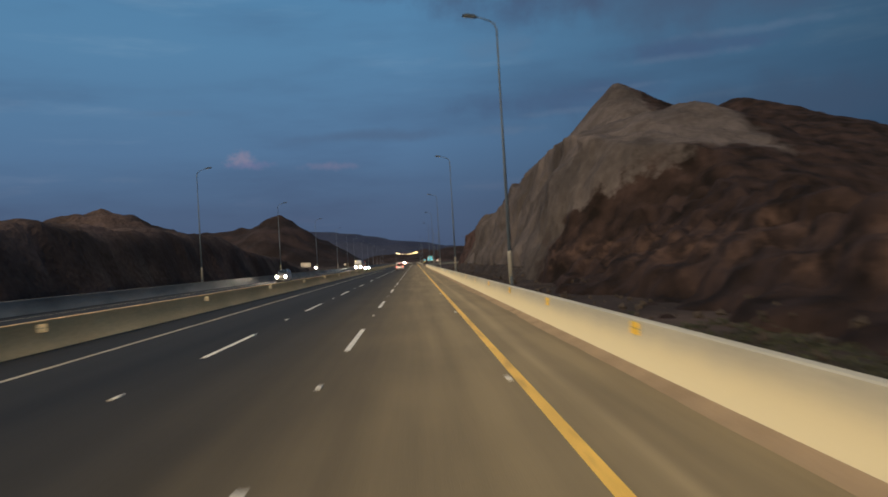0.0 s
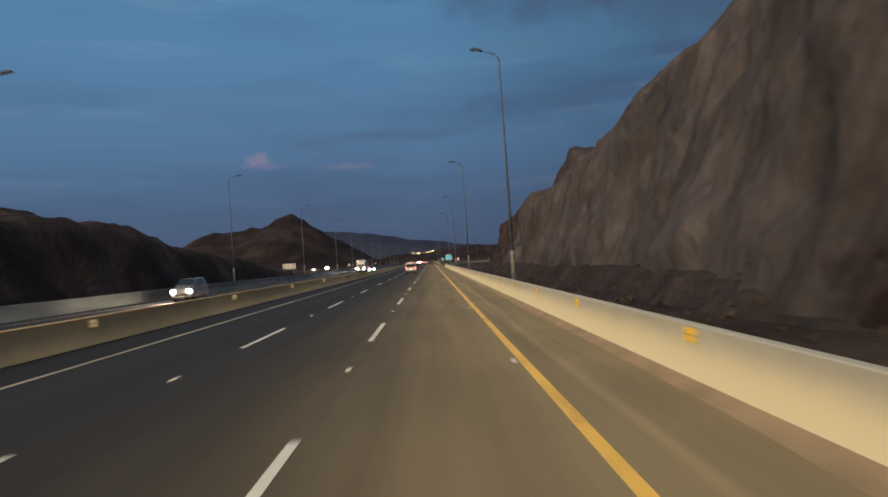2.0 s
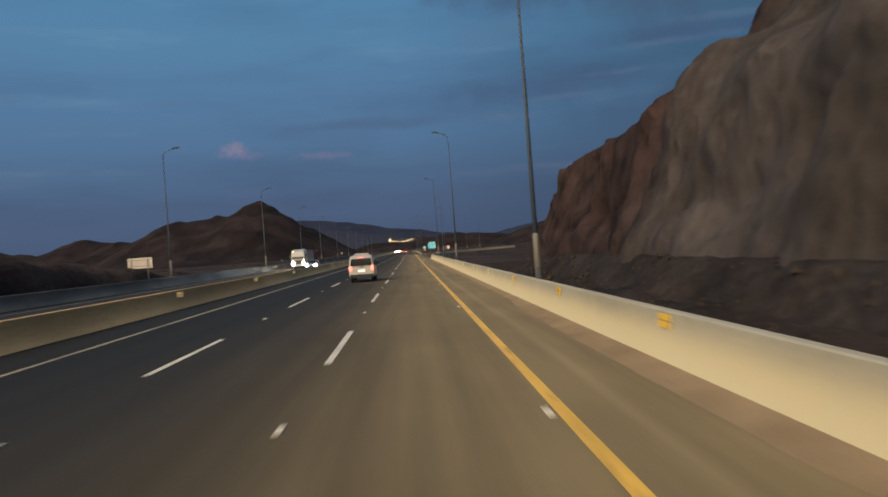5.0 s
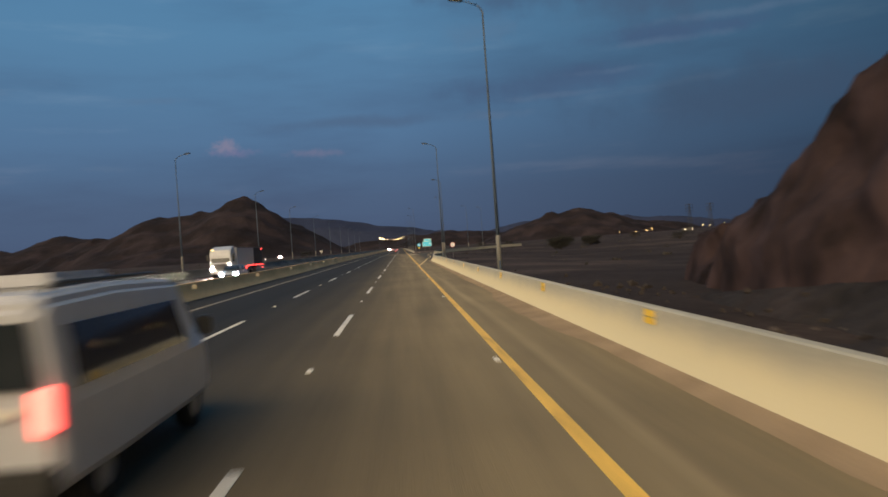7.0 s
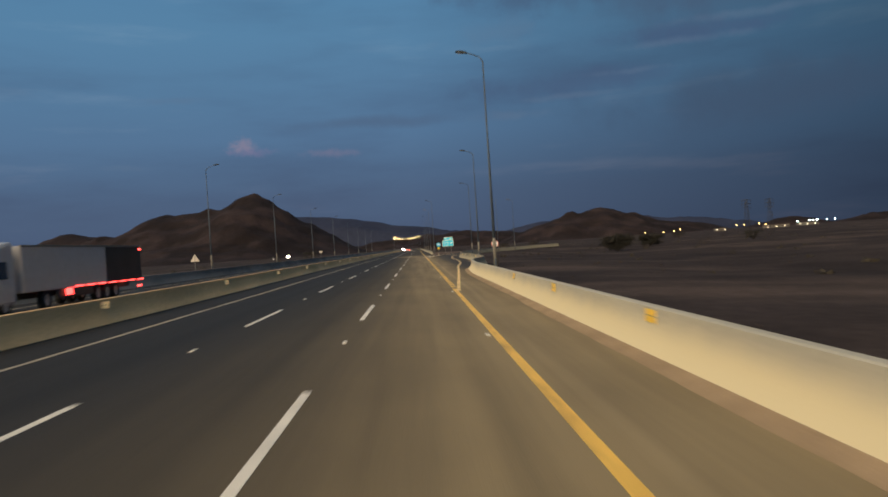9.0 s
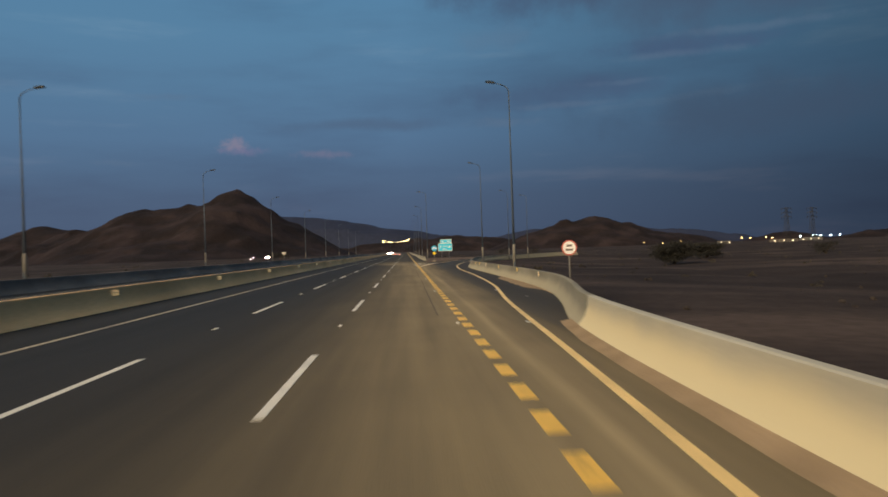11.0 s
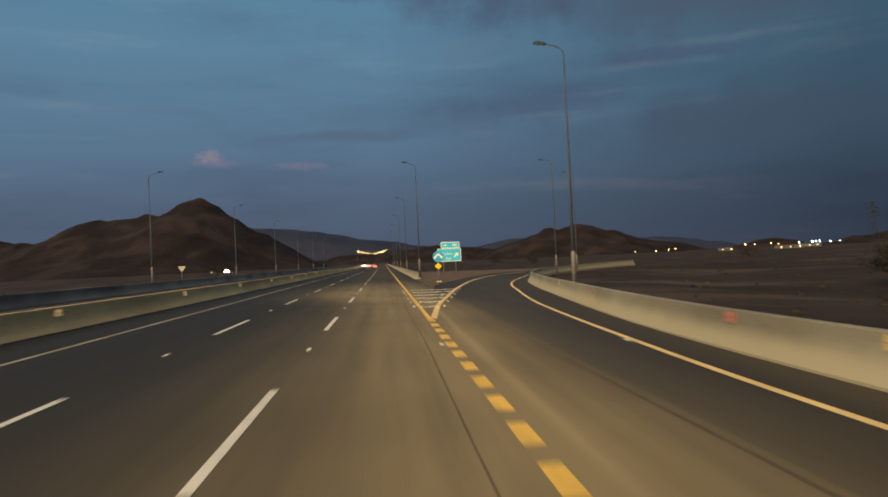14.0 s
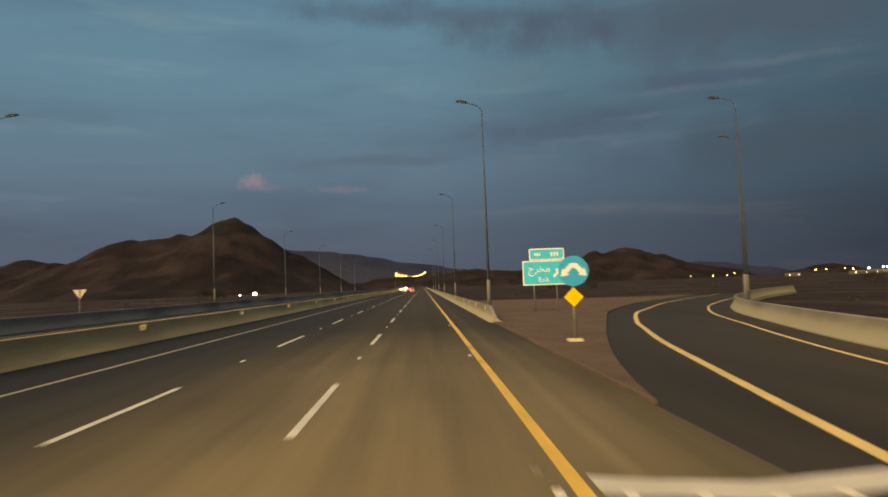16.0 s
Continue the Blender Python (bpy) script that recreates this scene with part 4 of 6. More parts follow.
def rock_material():
    """Grey-beige cut rock, with reddish brown weathered rock at both ends, streaked down the face."""
    m = material("cut_rock", (0.074, 0.065, 0.0670), 0.95, vary=0.27, scale=0.30, fine=1.5, bump=1.0, bump_dist=0.22, spec=0.1,
                 second=(0.044, 0.0395, 0.0410), second_scale=0.10, second_lo=0.42, second_hi=0.65, stretch=(1, 1, 0.6))
    n, l = m.node_tree.nodes, m.node_tree.links
    b = n["Principled BSDF"]
    old = b.inputs["Base Color"].links[0].from_socket
    geo, sep, nz, nz2 = n.new("ShaderNodeNewGeometry"), n.new("ShaderNodeSeparateXYZ"), n.new("ShaderNodeTexNoise"), n.new("ShaderNodeMath")
    nz.inputs["Scale"].default_value, nz.inputs["Detail"].default_value = 0.16, 6
    l.new(geo.outputs["Position"], sep.inputs[0])
    l.new(geo.outputs["Position"], nz.inputs["Vector"])
    nz2.operation = "MULTIPLY_ADD"
    nz2.inputs[1].default_value = 7.0
    l.new(nz.outputs[0], nz2.inputs[0])
    l.new(sep.outputs["Y"], nz2.inputs[2])

    # weathered rock: low on the slope nearer than the cut begins, all of the near hill, and round the far end
    def ramp01(src, lo, hi):
        r = n.new("ShaderNodeMapRange")
        r.inputs["From Min"].default_value, r.inputs["From Max"].default_value = lo, hi
        l.new(src, r.inputs["Value"])
        return r.outputs[0]

    def calc(op, u, v):
        k = n.new("ShaderNodeMath")
        k.operation = op
        for i, w in enumerate((u, v)):
            if isinstance(w, float):
                k.inputs[i].default_value = w
            else:
                l.new(w, k.inputs[i])
        return k.outputs[0]

    wavy_y = nz2.outputs[0]
    fine_z = n.new("ShaderNodeTexNoise")
    fine_z.inputs["Scale"].default_value, fine_z.inputs["Detail"].default_value = 0.5, 7
    fine_z.inputs["Roughness"].default_value = 0.65
    l.new(geo.outputs["Position"], fine_z.inputs["Vector"])
    ragged = calc("ADD", sep.outputs["Z"], calc("MULTIPLY", calc("SUBTRACT", fine_z.outputs[0], 0.5), 5.0))
    edge = calc("ADD", wavy_y, calc("MULTIPLY", ramp01(ragged, 5.2, 9.8), 8.0))
    edge = calc("ADD", edge, calc("MULTIPLY", calc("SUBTRACT", fine_z.outputs[0], 0.5), 9.0))
    behind = calc("ADD", sep.outputs["X"], calc("MULTIPLY", calc("SUBTRACT", fine_z.outputs[0], 0.5), 7.0))
    a = calc("MAXIMUM", ramp01(edge, 115.8, 113.4), ramp01(behind, 34.0, 36.0))
    c = ramp01(calc("ADD", wavy_y, calc("MULTIPLY", calc("SUBTRACT", fine_z.outputs[0], 0.5), 14.0)), 211.0, 218.0)
    for src, colour in ((a, (0.0182, 0.0132, 0.0126, 1)), (c, (0.034, 0.0242, 0.0242, 1))):
        nv = n.new("ShaderNodeMix")
        nv.data_type = "RGBA"
        mz, mm = n.new("ShaderNodeTexNoise"), n.new("ShaderNodeMix")
        mz.inputs["Scale"].default_value, mz.inputs["Detail"].default_value = 0.45, 6
        l.new(geo.outputs["Position"], mz.inputs["Vector"])
        mm.data_type = "RGBA"
        mm.inputs[6].default_value = tuple(v * 0.45 for v in colour[:3]) + (1,)
        mm.inputs[7].default_value = (colour[0] * 1.9, colour[1] * 1.75, colour[2] * 1.75, 1)
        l.new(ramp01(mz.outputs[0], 0.34, 0.68), mm.inputs[0])
        l.new(src, nv.inputs[0])
        l.new(old, nv.inputs[6])
        l.new(mm.outputs[2], nv.inputs[7])
        old = nv.outputs[2]
    # pale reddish broken rock showing low on the natural slope
    oz, om = n.new("ShaderNodeTexNoise"), n.new("ShaderNodeMix")
    oz.inputs["Scale"].default_value, oz.inputs["Detail"].default_value = 1.0, 8
    oz.inputs["Roughness"].default_value = 0.6
    omap = n.new("ShaderNodeMapping")
    omap.inputs["Scale"].default_value = (1.0, 0.55, 1.0)
    l.new(geo.outputs["Position"], omap.inputs["Vector"])
    l.new(omap.outputs[0], oz.inputs["Vector"])
    band = calc("MULTIPLY", ramp01(ragged, 0.6, 1.8), ramp01(ragged, 4.2, 2.8))
    om.data_type = "RGBA"
    om.inputs[7].default_value = (0.060, 0.0385, 0.0325, 1)
    l.new(calc("MULTIPLY", calc("MULTIPLY", band, a), ramp01(oz.outputs[0], 0.46, 0.64)), om.inputs[0])
    l.new(old, om.inputs[6])
    l.new(om.outputs[2], b.inputs["Base Color"])
    return m


CUT_ROCK = rock_material()


def height_sheet(name, xs, ys, f, mat, label, category="hill", smooth=False, point=None):
    n = len(xs)
    verts = [point(x, y) if point else (x, y, f(x, y)) for y in ys for x in xs]
    faces = [(j * n + i, j * n + i + 1, (j + 1) * n + i + 1, (j + 1) * n + i) for j in range(len(ys) - 1) for i in range(n - 1)]
    me = bpy.data.meshes.new(name)
    me.from_pydata(verts, [], faces)
    me.polygons.foreach_set("use_smooth", [smooth] * len(me.polygons))
    me.materials.append(mat)
    return tagged(new(name, me), label, category, kind="structure")


height_sheet("rock_cutting", steps(9.0, 21, 0.2) + steps(21.4, 34, 0.42) + steps(35, 60, 1.0) + steps(62, 190, 3.2),
             steps(-60, 40, 2.0) + steps(40.6, 262, 0.6), None, CUT_ROCK,
             "steep lumpy grey-brown rock cutting with a weathered brown hill", smooth=True, point=rock_point)


def shadow_bank_height(x, y):
    """Rubble heaps, and behind them a dark bank standing in for the barrier's shadow."""
    ends = smooth01(104, 124, y) * smooth01(262, 228, y)
    top = 1.08 + 0.14 * noise.noise((y * 0.08, 4, 4)) + 0.10 * noise.noise((y * 0.5, x * 0.5, 6))
    up = smooth01(9.9, 11.8, x + 0.6 * noise.noise((y * 0.13, 1, 9)) + 0.3 * noise.noise((y * 0.5, 3, 9)))
    heap = 0.8 * max(0.0, noise.noise((y * 0.11, 7, 2)) + 0.25) * math.exp(-((x - 9.2 - 0.5 * noise.noise((y * 0.2, 5, 5))) / 0.9) ** 2)
    lumps = 0.22 * noise.noise((x * 0.8, y * 0.5, 1)) + 0.14 * noise.noise((x * 1.9, y * 1.6, 5))
    edge = smooth01(7.2, 8.2, x)
    return -0.95 + ends * edge * (0.42 + 0.8 * heap + (top + 0.5) * up + lumps * (1 - 0.7 * smooth01(11.0, 12.4, x)))


height_sheet("rubble_shadow_bank", steps(7.0, 14.0, 0.28), steps(104, 262, 0.55), shadow_bank_height, RUBBLE_SHADOW,
             "rubble heaps and a dark bank made for the barrier's shadow on the rock", "rubble", smooth=True)


def left_hill(x, y):
    base = soft_max([
        ridge_peak(x, y, -50.5, 161, 13.0, 0.42, 0.52, 0.30, 0.32, 3.0),
        ridge_peak(x, y, -37, 146, 8.6, 0.04, 0.75, 0.04, 0.06, 2.0),
        ridge_peak(x, y, -38, 184, 9.0, 0.15, 0.9, 0.06, 0.50, 2.0),
        ridge_peak(x, y, -57, 215, 8.6, 0.2, 0.38, 0.2, 0.20, 4.0),
        ridge_peak(x, y, -85, 95, 13.0, 0.3, 0.34, 0.12, 0.2, 6.0),
        ridge_peak(x, y, -60, 60, 11.0, 0.3, 0.34, 0.06, 0.2, 6.0),
    ], 0.8)
    z = base + 0.9 * fbm(x * 0.08, y * 0.08, 3.0, 5) + 0.55 * fbm(x * 0.35, y * 0.35, 2.0, 3)
    foot = -31.0 + 0.7 * noise.noise((y * 0.1, 2, 2)) + 0.4 * noise.noise((y * 0.5, 2, 6))
    face = (foot - x) * 2.2 + 0.8 * noise.noise((x, y * 0.6, 1)) + 1.3 * noise.noise((x * 0.3, y * 0.25, 8)) + 0.9 * abs(noise.noise((x * 0.5, y * 0.8, 5)))
    return max(min(z, face), -2.0)


height_sheet("rock_ridge", steps(-150, -62, 3.0) + steps(-60, -28, 0.7), steps(-60, 300, 1.3), left_hill, DARK_ROCK,
             "low dark brown rocky ridge beside the opposite carriageway", smooth=True)


def far_hill(name, peaks, x0, x1, y0, y1, res, mat, label, rough=6.0, scale=0.012, seed=0.0, clear=None):
    """clear: the stretch of x over which the hill runs out beside the road."""
    def f(x, y):
        base = soft_max([ridge_peak(x, y, *p) for p in peaks], 2.5)
        r = rough * fbm(x * scale, y * scale, seed, 5)
        gully = -abs(noise.noise((x * scale * 1.7, y * scale * 0.9, seed + 3))) * rough * 1.1
        gully -= abs(noise.noise((x * scale * 3.6 + 2, y * scale * 2.2, seed + 7))) * rough * 0.45
        gully += rough * 0.3
        edge = smooth01(0, 5 * res, min(x - x0, x1 - x, y - y0, y1 - y))
        if clear:
            edge *= smooth01(clear[0], clear[1], x)
        return max((base + (r + gully) * min(1.0, max(0.0, base + 10) / 25)) * edge - 6.0 * (1 - edge), -6.0)
    return height_sheet(name, steps(x0, x1, res), steps(y0, y1, res * 1.3), f, mat, label, smooth=True)


far_hill("hill", [(-250, 1471, 107, 0.60, 0.80, 0.44, 0.4, 5), (-395, 1480, 80, 0.62, 0.30, 0.36, 0.4, 10), (-325, 1475, 82, 0.3, 0.22, 0.4, 0.4, 8),
                  (-495, 1500, 50, 0.50, 0.28, 0.3, 0.4, 14), (-300, 1330, 28, 0.2, 0.2, 0.2, 0.3, 12), (-120, 1440, 24, 0.2, 0.25, 0.15, 0.3, 12)],
         -720, 40, 1120, 1700, 5.0, HILL, "brown rocky desert hill with a blunt peak", 5.2, 0.018, 1.0, (-40.0, -180.0))
far_hill("hill", [(-640, 1720, 66, 0.3, 0.3, 0.3, 0.3, 16), (-800, 1750, 46, 0.2, 0.2, 0.3, 0.3, 16), (-1150, 2300, 74, 0.2, 0.2, 0.3, 0.3, 16)],
         -1500, -480, 1480, 2500, 12.0, HILL, "low brown desert hill behind the peak", 8.0, 0.012, 5.0)
far_hill("hill", [(462, 2152, 74, 0.42, 0.42, 0.4, 0.4, 10), (390, 2140, 62, 0.36, 0.35, 0.4, 0.4, 12), (545, 2160, 52, 0.4, 0.35, 0.4, 0.4, 12),
                  (325, 2130, 32, 0.4, 0.3, 0.4, 0.4, 12)],
         150, 780, 1880, 2400, 7.0, HILL, "dark brown rounded hill on the plain", 7.0, 0.014, 8.0)
far_hill("hill", [(150, 2600, 46, 0.22, 0.2, 0.3, 0.3, 14), (240, 2700, 40, 0.2, 0.2, 0.3, 0.3, 14), (60, 2800, 40, 0.2, 0.2, 0.3, 0.3, 12),
                  (-40, 2700, 34, 0.15, 0.2, 0.3, 0.3, 12)],
         -300, 480, 2400, 3000, 12.0, HILL, "low brown hills where the highway runs out", 8.0, 0.012, 12.0)
far_hill("hill", [(1180, 2600, 24, 0.2, 0.25, 0.3, 0.3, 14), (1500, 2500, 30, 0.15, 0.15, 0.3, 0.3, 14), (900, 2900, 40, 0.25, 0.25, 0.3, 0.3, 14),
                  (1900, 2500, 80, 0.15, 0.15, 0.3, 0.3, 14)],
         600, 2600, 2300, 3100, 16.0, HILL, "low dark hills on the far side of the plain", 8.0, 0.010, 16.0)
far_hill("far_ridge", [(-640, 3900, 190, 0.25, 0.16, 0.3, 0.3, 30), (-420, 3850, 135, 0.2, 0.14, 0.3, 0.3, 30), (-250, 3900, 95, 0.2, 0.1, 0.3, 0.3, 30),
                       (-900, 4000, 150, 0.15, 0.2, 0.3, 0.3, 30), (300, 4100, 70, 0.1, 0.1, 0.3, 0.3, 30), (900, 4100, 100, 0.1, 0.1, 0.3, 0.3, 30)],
         -2200, 1800, 3500, 4400, 26.0, HILL_FAR, "mountain ridge on the horizon, blue-grey haze painted in its colour", 14.0, 0.005, 22.0)

# soil island between the highway and the ramp, with a low kerb edge
def island_left(y):
    return 4.27
bm = strip_between(island_left, lambda y: soil_right(y), steps(465.6, 560, 1.6), 0.05, 8, 0.04)
island = make_object("soil_island", bm, ISLAND, True)
tagged(island, "reddish brown bare soil island between highway and ramp", "soil", kind="structure")
for nm, line, y1 in (("kerb", island_left, 496),):
    kb = extrude_profile([(-0.05, -0.1), (-0.05, 0.09), (-0.02, 0.11), (0.03, 0.11), (0.05, 0.09), (0.05, -0.1)], line, steps(465.2, y1, 2.0))
    part(nm, kb, ISLAND, island, "dusty low edging")

# ---------------------------------------------------------------- signs
def letters(name, text, size, mat, parent, at, label="", align="CENTER"):
    """Flat raised lettering on a sign face that looks towards -y."""
    cu = bpy.data.curves.new(name, "FONT")
    cu.body, cu.size, cu.align_x, cu.align_y, cu.extrude = text, size, align, "CENTER", 0.004
    tmp = new(name, cu)
    bpy.context.view_layer.update()
    me = bpy.data.meshes.new_from_object(tmp.evaluated_get(bpy.context.evaluated_depsgraph_get()))
    bpy.data.objects.remove(tmp)
    me.materials.clear()
    me.materials.append(mat)
    ob = new(name, me)
    ob.parent = parent
    ob.matrix_basis = pose(*at, 90, 0, 0)
    if label:
        tagged(ob, label)
    return ob


def plate(name, outline, y0, thick, mat, parent, label=""):
    return part(name, add_prism(bmesh.new(), outline, y0, y0 + thick), mat, parent, label)


def framed_panel(parent, name, x0, x1, z0, z1, y):
    p = plate(name, rounded(x0, x1, z0, z1, 0.12), y, 0.03, SIGN_WHITE, parent, "white-bordered sign panel")
    plate("field", rounded(x0 + 0.09, x1 - 0.09, z0 + 0.09, z1 - 0.09, 0.09), y - 0.006, 0.005, SIGN_TEAL, p, "teal retroreflective field")
    return p


# exit sign on two posts in the soil island
z0 = cz(9.7) + 0.05
exit_sign = empty("exit_sign", (9.68, 510.3, z0), "teal and white exit sign on two steel posts in the soil", "road sign")
for x in (-0.88, 0.92):
    part("post", tube([(x, 0.09, -0.3), (x, 0.09, 4.9)], 0.06, 10), GALVANISED, exit_sign)
for z in (2.5, 3.6, 4.5):
    part("rail", box(-1.55 if z < 4 else -1.1, 1.5, 0.03, 0.07, z - 0.03, z + 0.03), GALVANISED, exit_sign)
main_panel = framed_panel(exit_sign, "main_panel", -1.74, 1.74, 2.10, 4.03, -0.005)
top_panel = framed_panel(exit_sign, "top_panel", -1.19, 1.58, 4.06, 4.98, -0.005)
letters("arabic_word", "\uFE9D\uFEAE\uFEA8\uFEE3", 0.80, SIGN_WHITE, main_panel, (-0.42, -0.018, 3.38))
letters("english_word", "Exit", 0.56, SIGN_WHITE, main_panel, (-0.10, -0.018, 2.52))
arrow = [(0.62, 2.78), (0.98, 3.14), (0.80, 3.32), (1.36, 3.42), (1.27, 2.86), (1.11, 3.02), (0.74, 2.66)]
plate("arrow", arrow, -0.018, 0.006, SIGN_WHITE, main_panel, "white arrow pointing up and right")
for i, x in enumerate((1.05, 0.82, 0.59)):
    plate("number_mark", [(x - 0.07, 4.36), (x + 0.07, 4.36), (x + 0.07, 4.68), (x - 0.07, 4.68)], -0.018, 0.006, SIGN_WHITE, top_panel)
for i, x in enumerate((-0.72, -0.54, -0.36)):
    plate("number_mark", [(x - 0.06, 4.40), (x + 0.06, 4.40), (x + 0.06, 4.62), (x - 0.06, 4.62)], -0.018, 0.006, SIGN_WHITE, top_panel)

# round blue sign with split arrow, and a yellow diamond below, on one post at the tip of the island
z0 = cz(5.8) + 0.05
gore_sign = empty("diverge_sign", (5.82, 479.95, z0), "round blue diverge sign over a yellow diamond plate on one post", "road sign")
part("post", tube([(0, 0.07, -0.3), (0, 0.07, 3.0)], 0.055, 12), GALVANISED, gore_sign)
part("foot", box(-0.28, 0.28, -0.2, 0.34, -0.05, 0.10, 0.03), CONCRETE, gore_sign, "small concrete foot")
disc = part("disc", add_disc(bmesh.new(), (0.03, 0.0, 2.68), 0.585, 0.025), SIGN_BLUE, gore_sign, "blue disc")
split = [(-0.47, 2.47), (-0.40, 2.80), (-0.33, 2.73), (-0.10, 2.98), (0.16, 2.98), (0.39, 2.73), (0.46, 2.80), (0.53, 2.47), (0.20, 2.53), (0.27, 2.60),
         (0.13, 2.75), (0.03, 2.82), (-0.07, 2.75), (-0.21, 2.60), (-0.14, 2.53)]
plate("split_arrow", split, -0.008, 0.006, SIGN_WHITE, disc, "white two-way arrow")
plate("diamond", [(0.0, 1.31), (0.375, 1.68), (0.0, 2.05), (-0.375, 1.68)], -0.004, 0.02, SIGN_YELLOW, gore_sign, "bright yellow diamond plate")

# round white sign with a red rim behind the ramp barrier
z0 = ground_height(9.85, 368.4) - 0.02
speed_sign = empty("round_sign", (9.85, 368.4, z0), "round white sign with a red rim on a post", "road sign")
hz = 2.25 + cz(9.85) - z0
part("post", tube([(0, 0.06, -0.2), (0, 0.06, hz + 0.3)], 0.045, 10), GALVANISED, speed_sign)
rim = part("rim", add_disc(bmesh.new(), (0, 0, hz), 0.47, 0.02), SIGN_RED, speed_sign, "red rim")
face = part("face", add_disc(bmesh.new(), (0, -0.006, hz), 0.39, 0.005), SIGN_WHITE, rim, "white face")
for z, w in ((0.13, 0.17), (-0.12, 0.22)):
    plate("mark", [(-w, hz + z - 0.06), (w, hz + z - 0.06), (w, hz + z + 0.06), (-w, hz + z + 0.06)], -0.012, 0.005, SIGN_DARK, rim)

# signs for the opposite traffic, seen from behind
z0 = ground_height(-32.3, 261) - 0.02
back_sign = empty("sign_back", (-32.3, 261.0, z0), "back of a wide road sign on two posts, bare metal", "road sign")
lift = cz(-32.3) - z0
for x in (-0.95, 0.95):
    part("post", tube([(x, -0.08, -0.2), (x, -0.08, lift + 3.1)], 0.055, 10), GALVANISED, back_sign)
part("panel", box(-1.45, 1.45, 0.0, 0.03, lift + 1.92, lift + 3.18, 0.01), SIGN_BACK, back_sign, "pale bare sign panel")
for z in (2.2, 2.9):
    part("rail", box(-1.35, 1.35, -0.05, 0.0, lift + z - 0.03, lift + z + 0.03), GALVANISED, back_sign)


def triangle_sign(x, y, up, label):
    z0 = ground_height(x, y) - 0.02
    lift = cz(x) - z0
    s = empty("triangle_sign", (x, y, z0), label, "road sign")
    part("post", tube([(0, -0.06, -0.2), (0, -0.06, lift + 2.7)], 0.04, 10), GALVANISED, s)
    a, b = (lift + 1.85, lift + 2.9) if up else (lift + 2.68, lift + 1.75)
    plate("panel", [(-0.62, a), (0.62, a), (0.0, b)], 0.0, 0.025, SIGN_BACK, s, "pale bare triangular panel")
    return s


triangle_sign(-31.7, 380.5, True, "back of a triangular warning sign on a post")
triangle_sign(-31.9, 522.7, False, "back of an upside-down triangular sign on a post")

# ---------------------------------------------------------------- vehicles
WHITE_BODY = plain("white_vehicle_paint", (0.46, 0.47, 0.50), 0.3)
SILVER_BODY = plain("silver_vehicle_paint", (0.30, 0.31, 0.32), 0.3, 0.4)
DARK_TRIM = plain("black_plastic", (0.02, 0.02, 0.02), 0.5)
DARK_BOX = material("dark_tarpaulin", (0.03, 0.026, 0.024), 0.7, vary=0.2, scale=0.8, fine=12, bump=0.4, bump_dist=0.02)
WINDOW = glass_material("vehicle_glass")
RUBBER = material("tyre_rubber", (0.015, 0.015, 0.015), 0.85, vary=0.15, scale=5, fine=40, bump=0.2, bump_dist=0.004)
RIM = plain("wheel_rim", (0.35, 0.35, 0.36), 0.4, 0.6)
PLATE = plain("blank_plate", (0.65, 0.62, 0.55), 0.5)
TAIL_ON = lamp_material("lit_tail_lamp", (1.0, 0.03, 0.025), 2.6)
TAIL_FAR = lamp_material("lit_tail_lamp_bright", (1.0, 0.05, 0.03), 30.0)
TAIL_WHITE = lamp_material("lit_plate_lamp", (1.0, 0.9, 0.75), 1.2)
HEAD_WARM = lamp_material("lit_headlamp_warm", (1.0, 0.86, 0.62), 700.0)
HEAD_COOL = lamp_material("lit_headlamp_cool", (0.66, 0.88, 1.0), 600.0)
MARKER_RED = lamp_material("lit_marker_red", (1.0, 0.05, 0.04), 5.0)
MARKER_AMBER = lamp_material("lit_marker_amber", (1.0, 0.6, 0.1), 4.0)


def shell(sections, bevel=0.06):
    """A vehicle body through cross-sections (y, half width below, half width above, z low, z waist, z top)."""
    bm = bmesh.new()
    rings = []
    for y, wl_, wt, zl, zw, zt in sections:
        pts = [(-wl_ * 0.94, zl), (-wl_, zl + 0.12), (-wl_, zw), (-wt, zt - 0.07), (-wt + 0.12, zt), (wt - 0.12, zt), (wt, zt - 0.07), (wl_, zw),
               (wl_, zl + 0.12), (wl_ * 0.94, zl)]
        rings.append([bm.verts.new((x, y, z)) for x, z in pts])
    n = 10
    for a, b in zip(rings, rings[1:]):
        for k in range(n):
            bm.faces.new((a[k], a[(k + 1) % n], b[(k + 1) % n], b[k]))
    bm.faces.new(rings[0])
    bm.faces.new(rings[-1][::-1])
    bmesh.ops.recalc_face_normals(bm, faces=bm.faces[:])
    es = [e for e in bm.edges if e.is_boundary is False and e.calc_face_angle(0) > 0.5]
    bmesh.ops.bevel(bm, geom=es, offset=bevel, segments=2, affect="EDGES", clamp_overlap=True)
    return bm


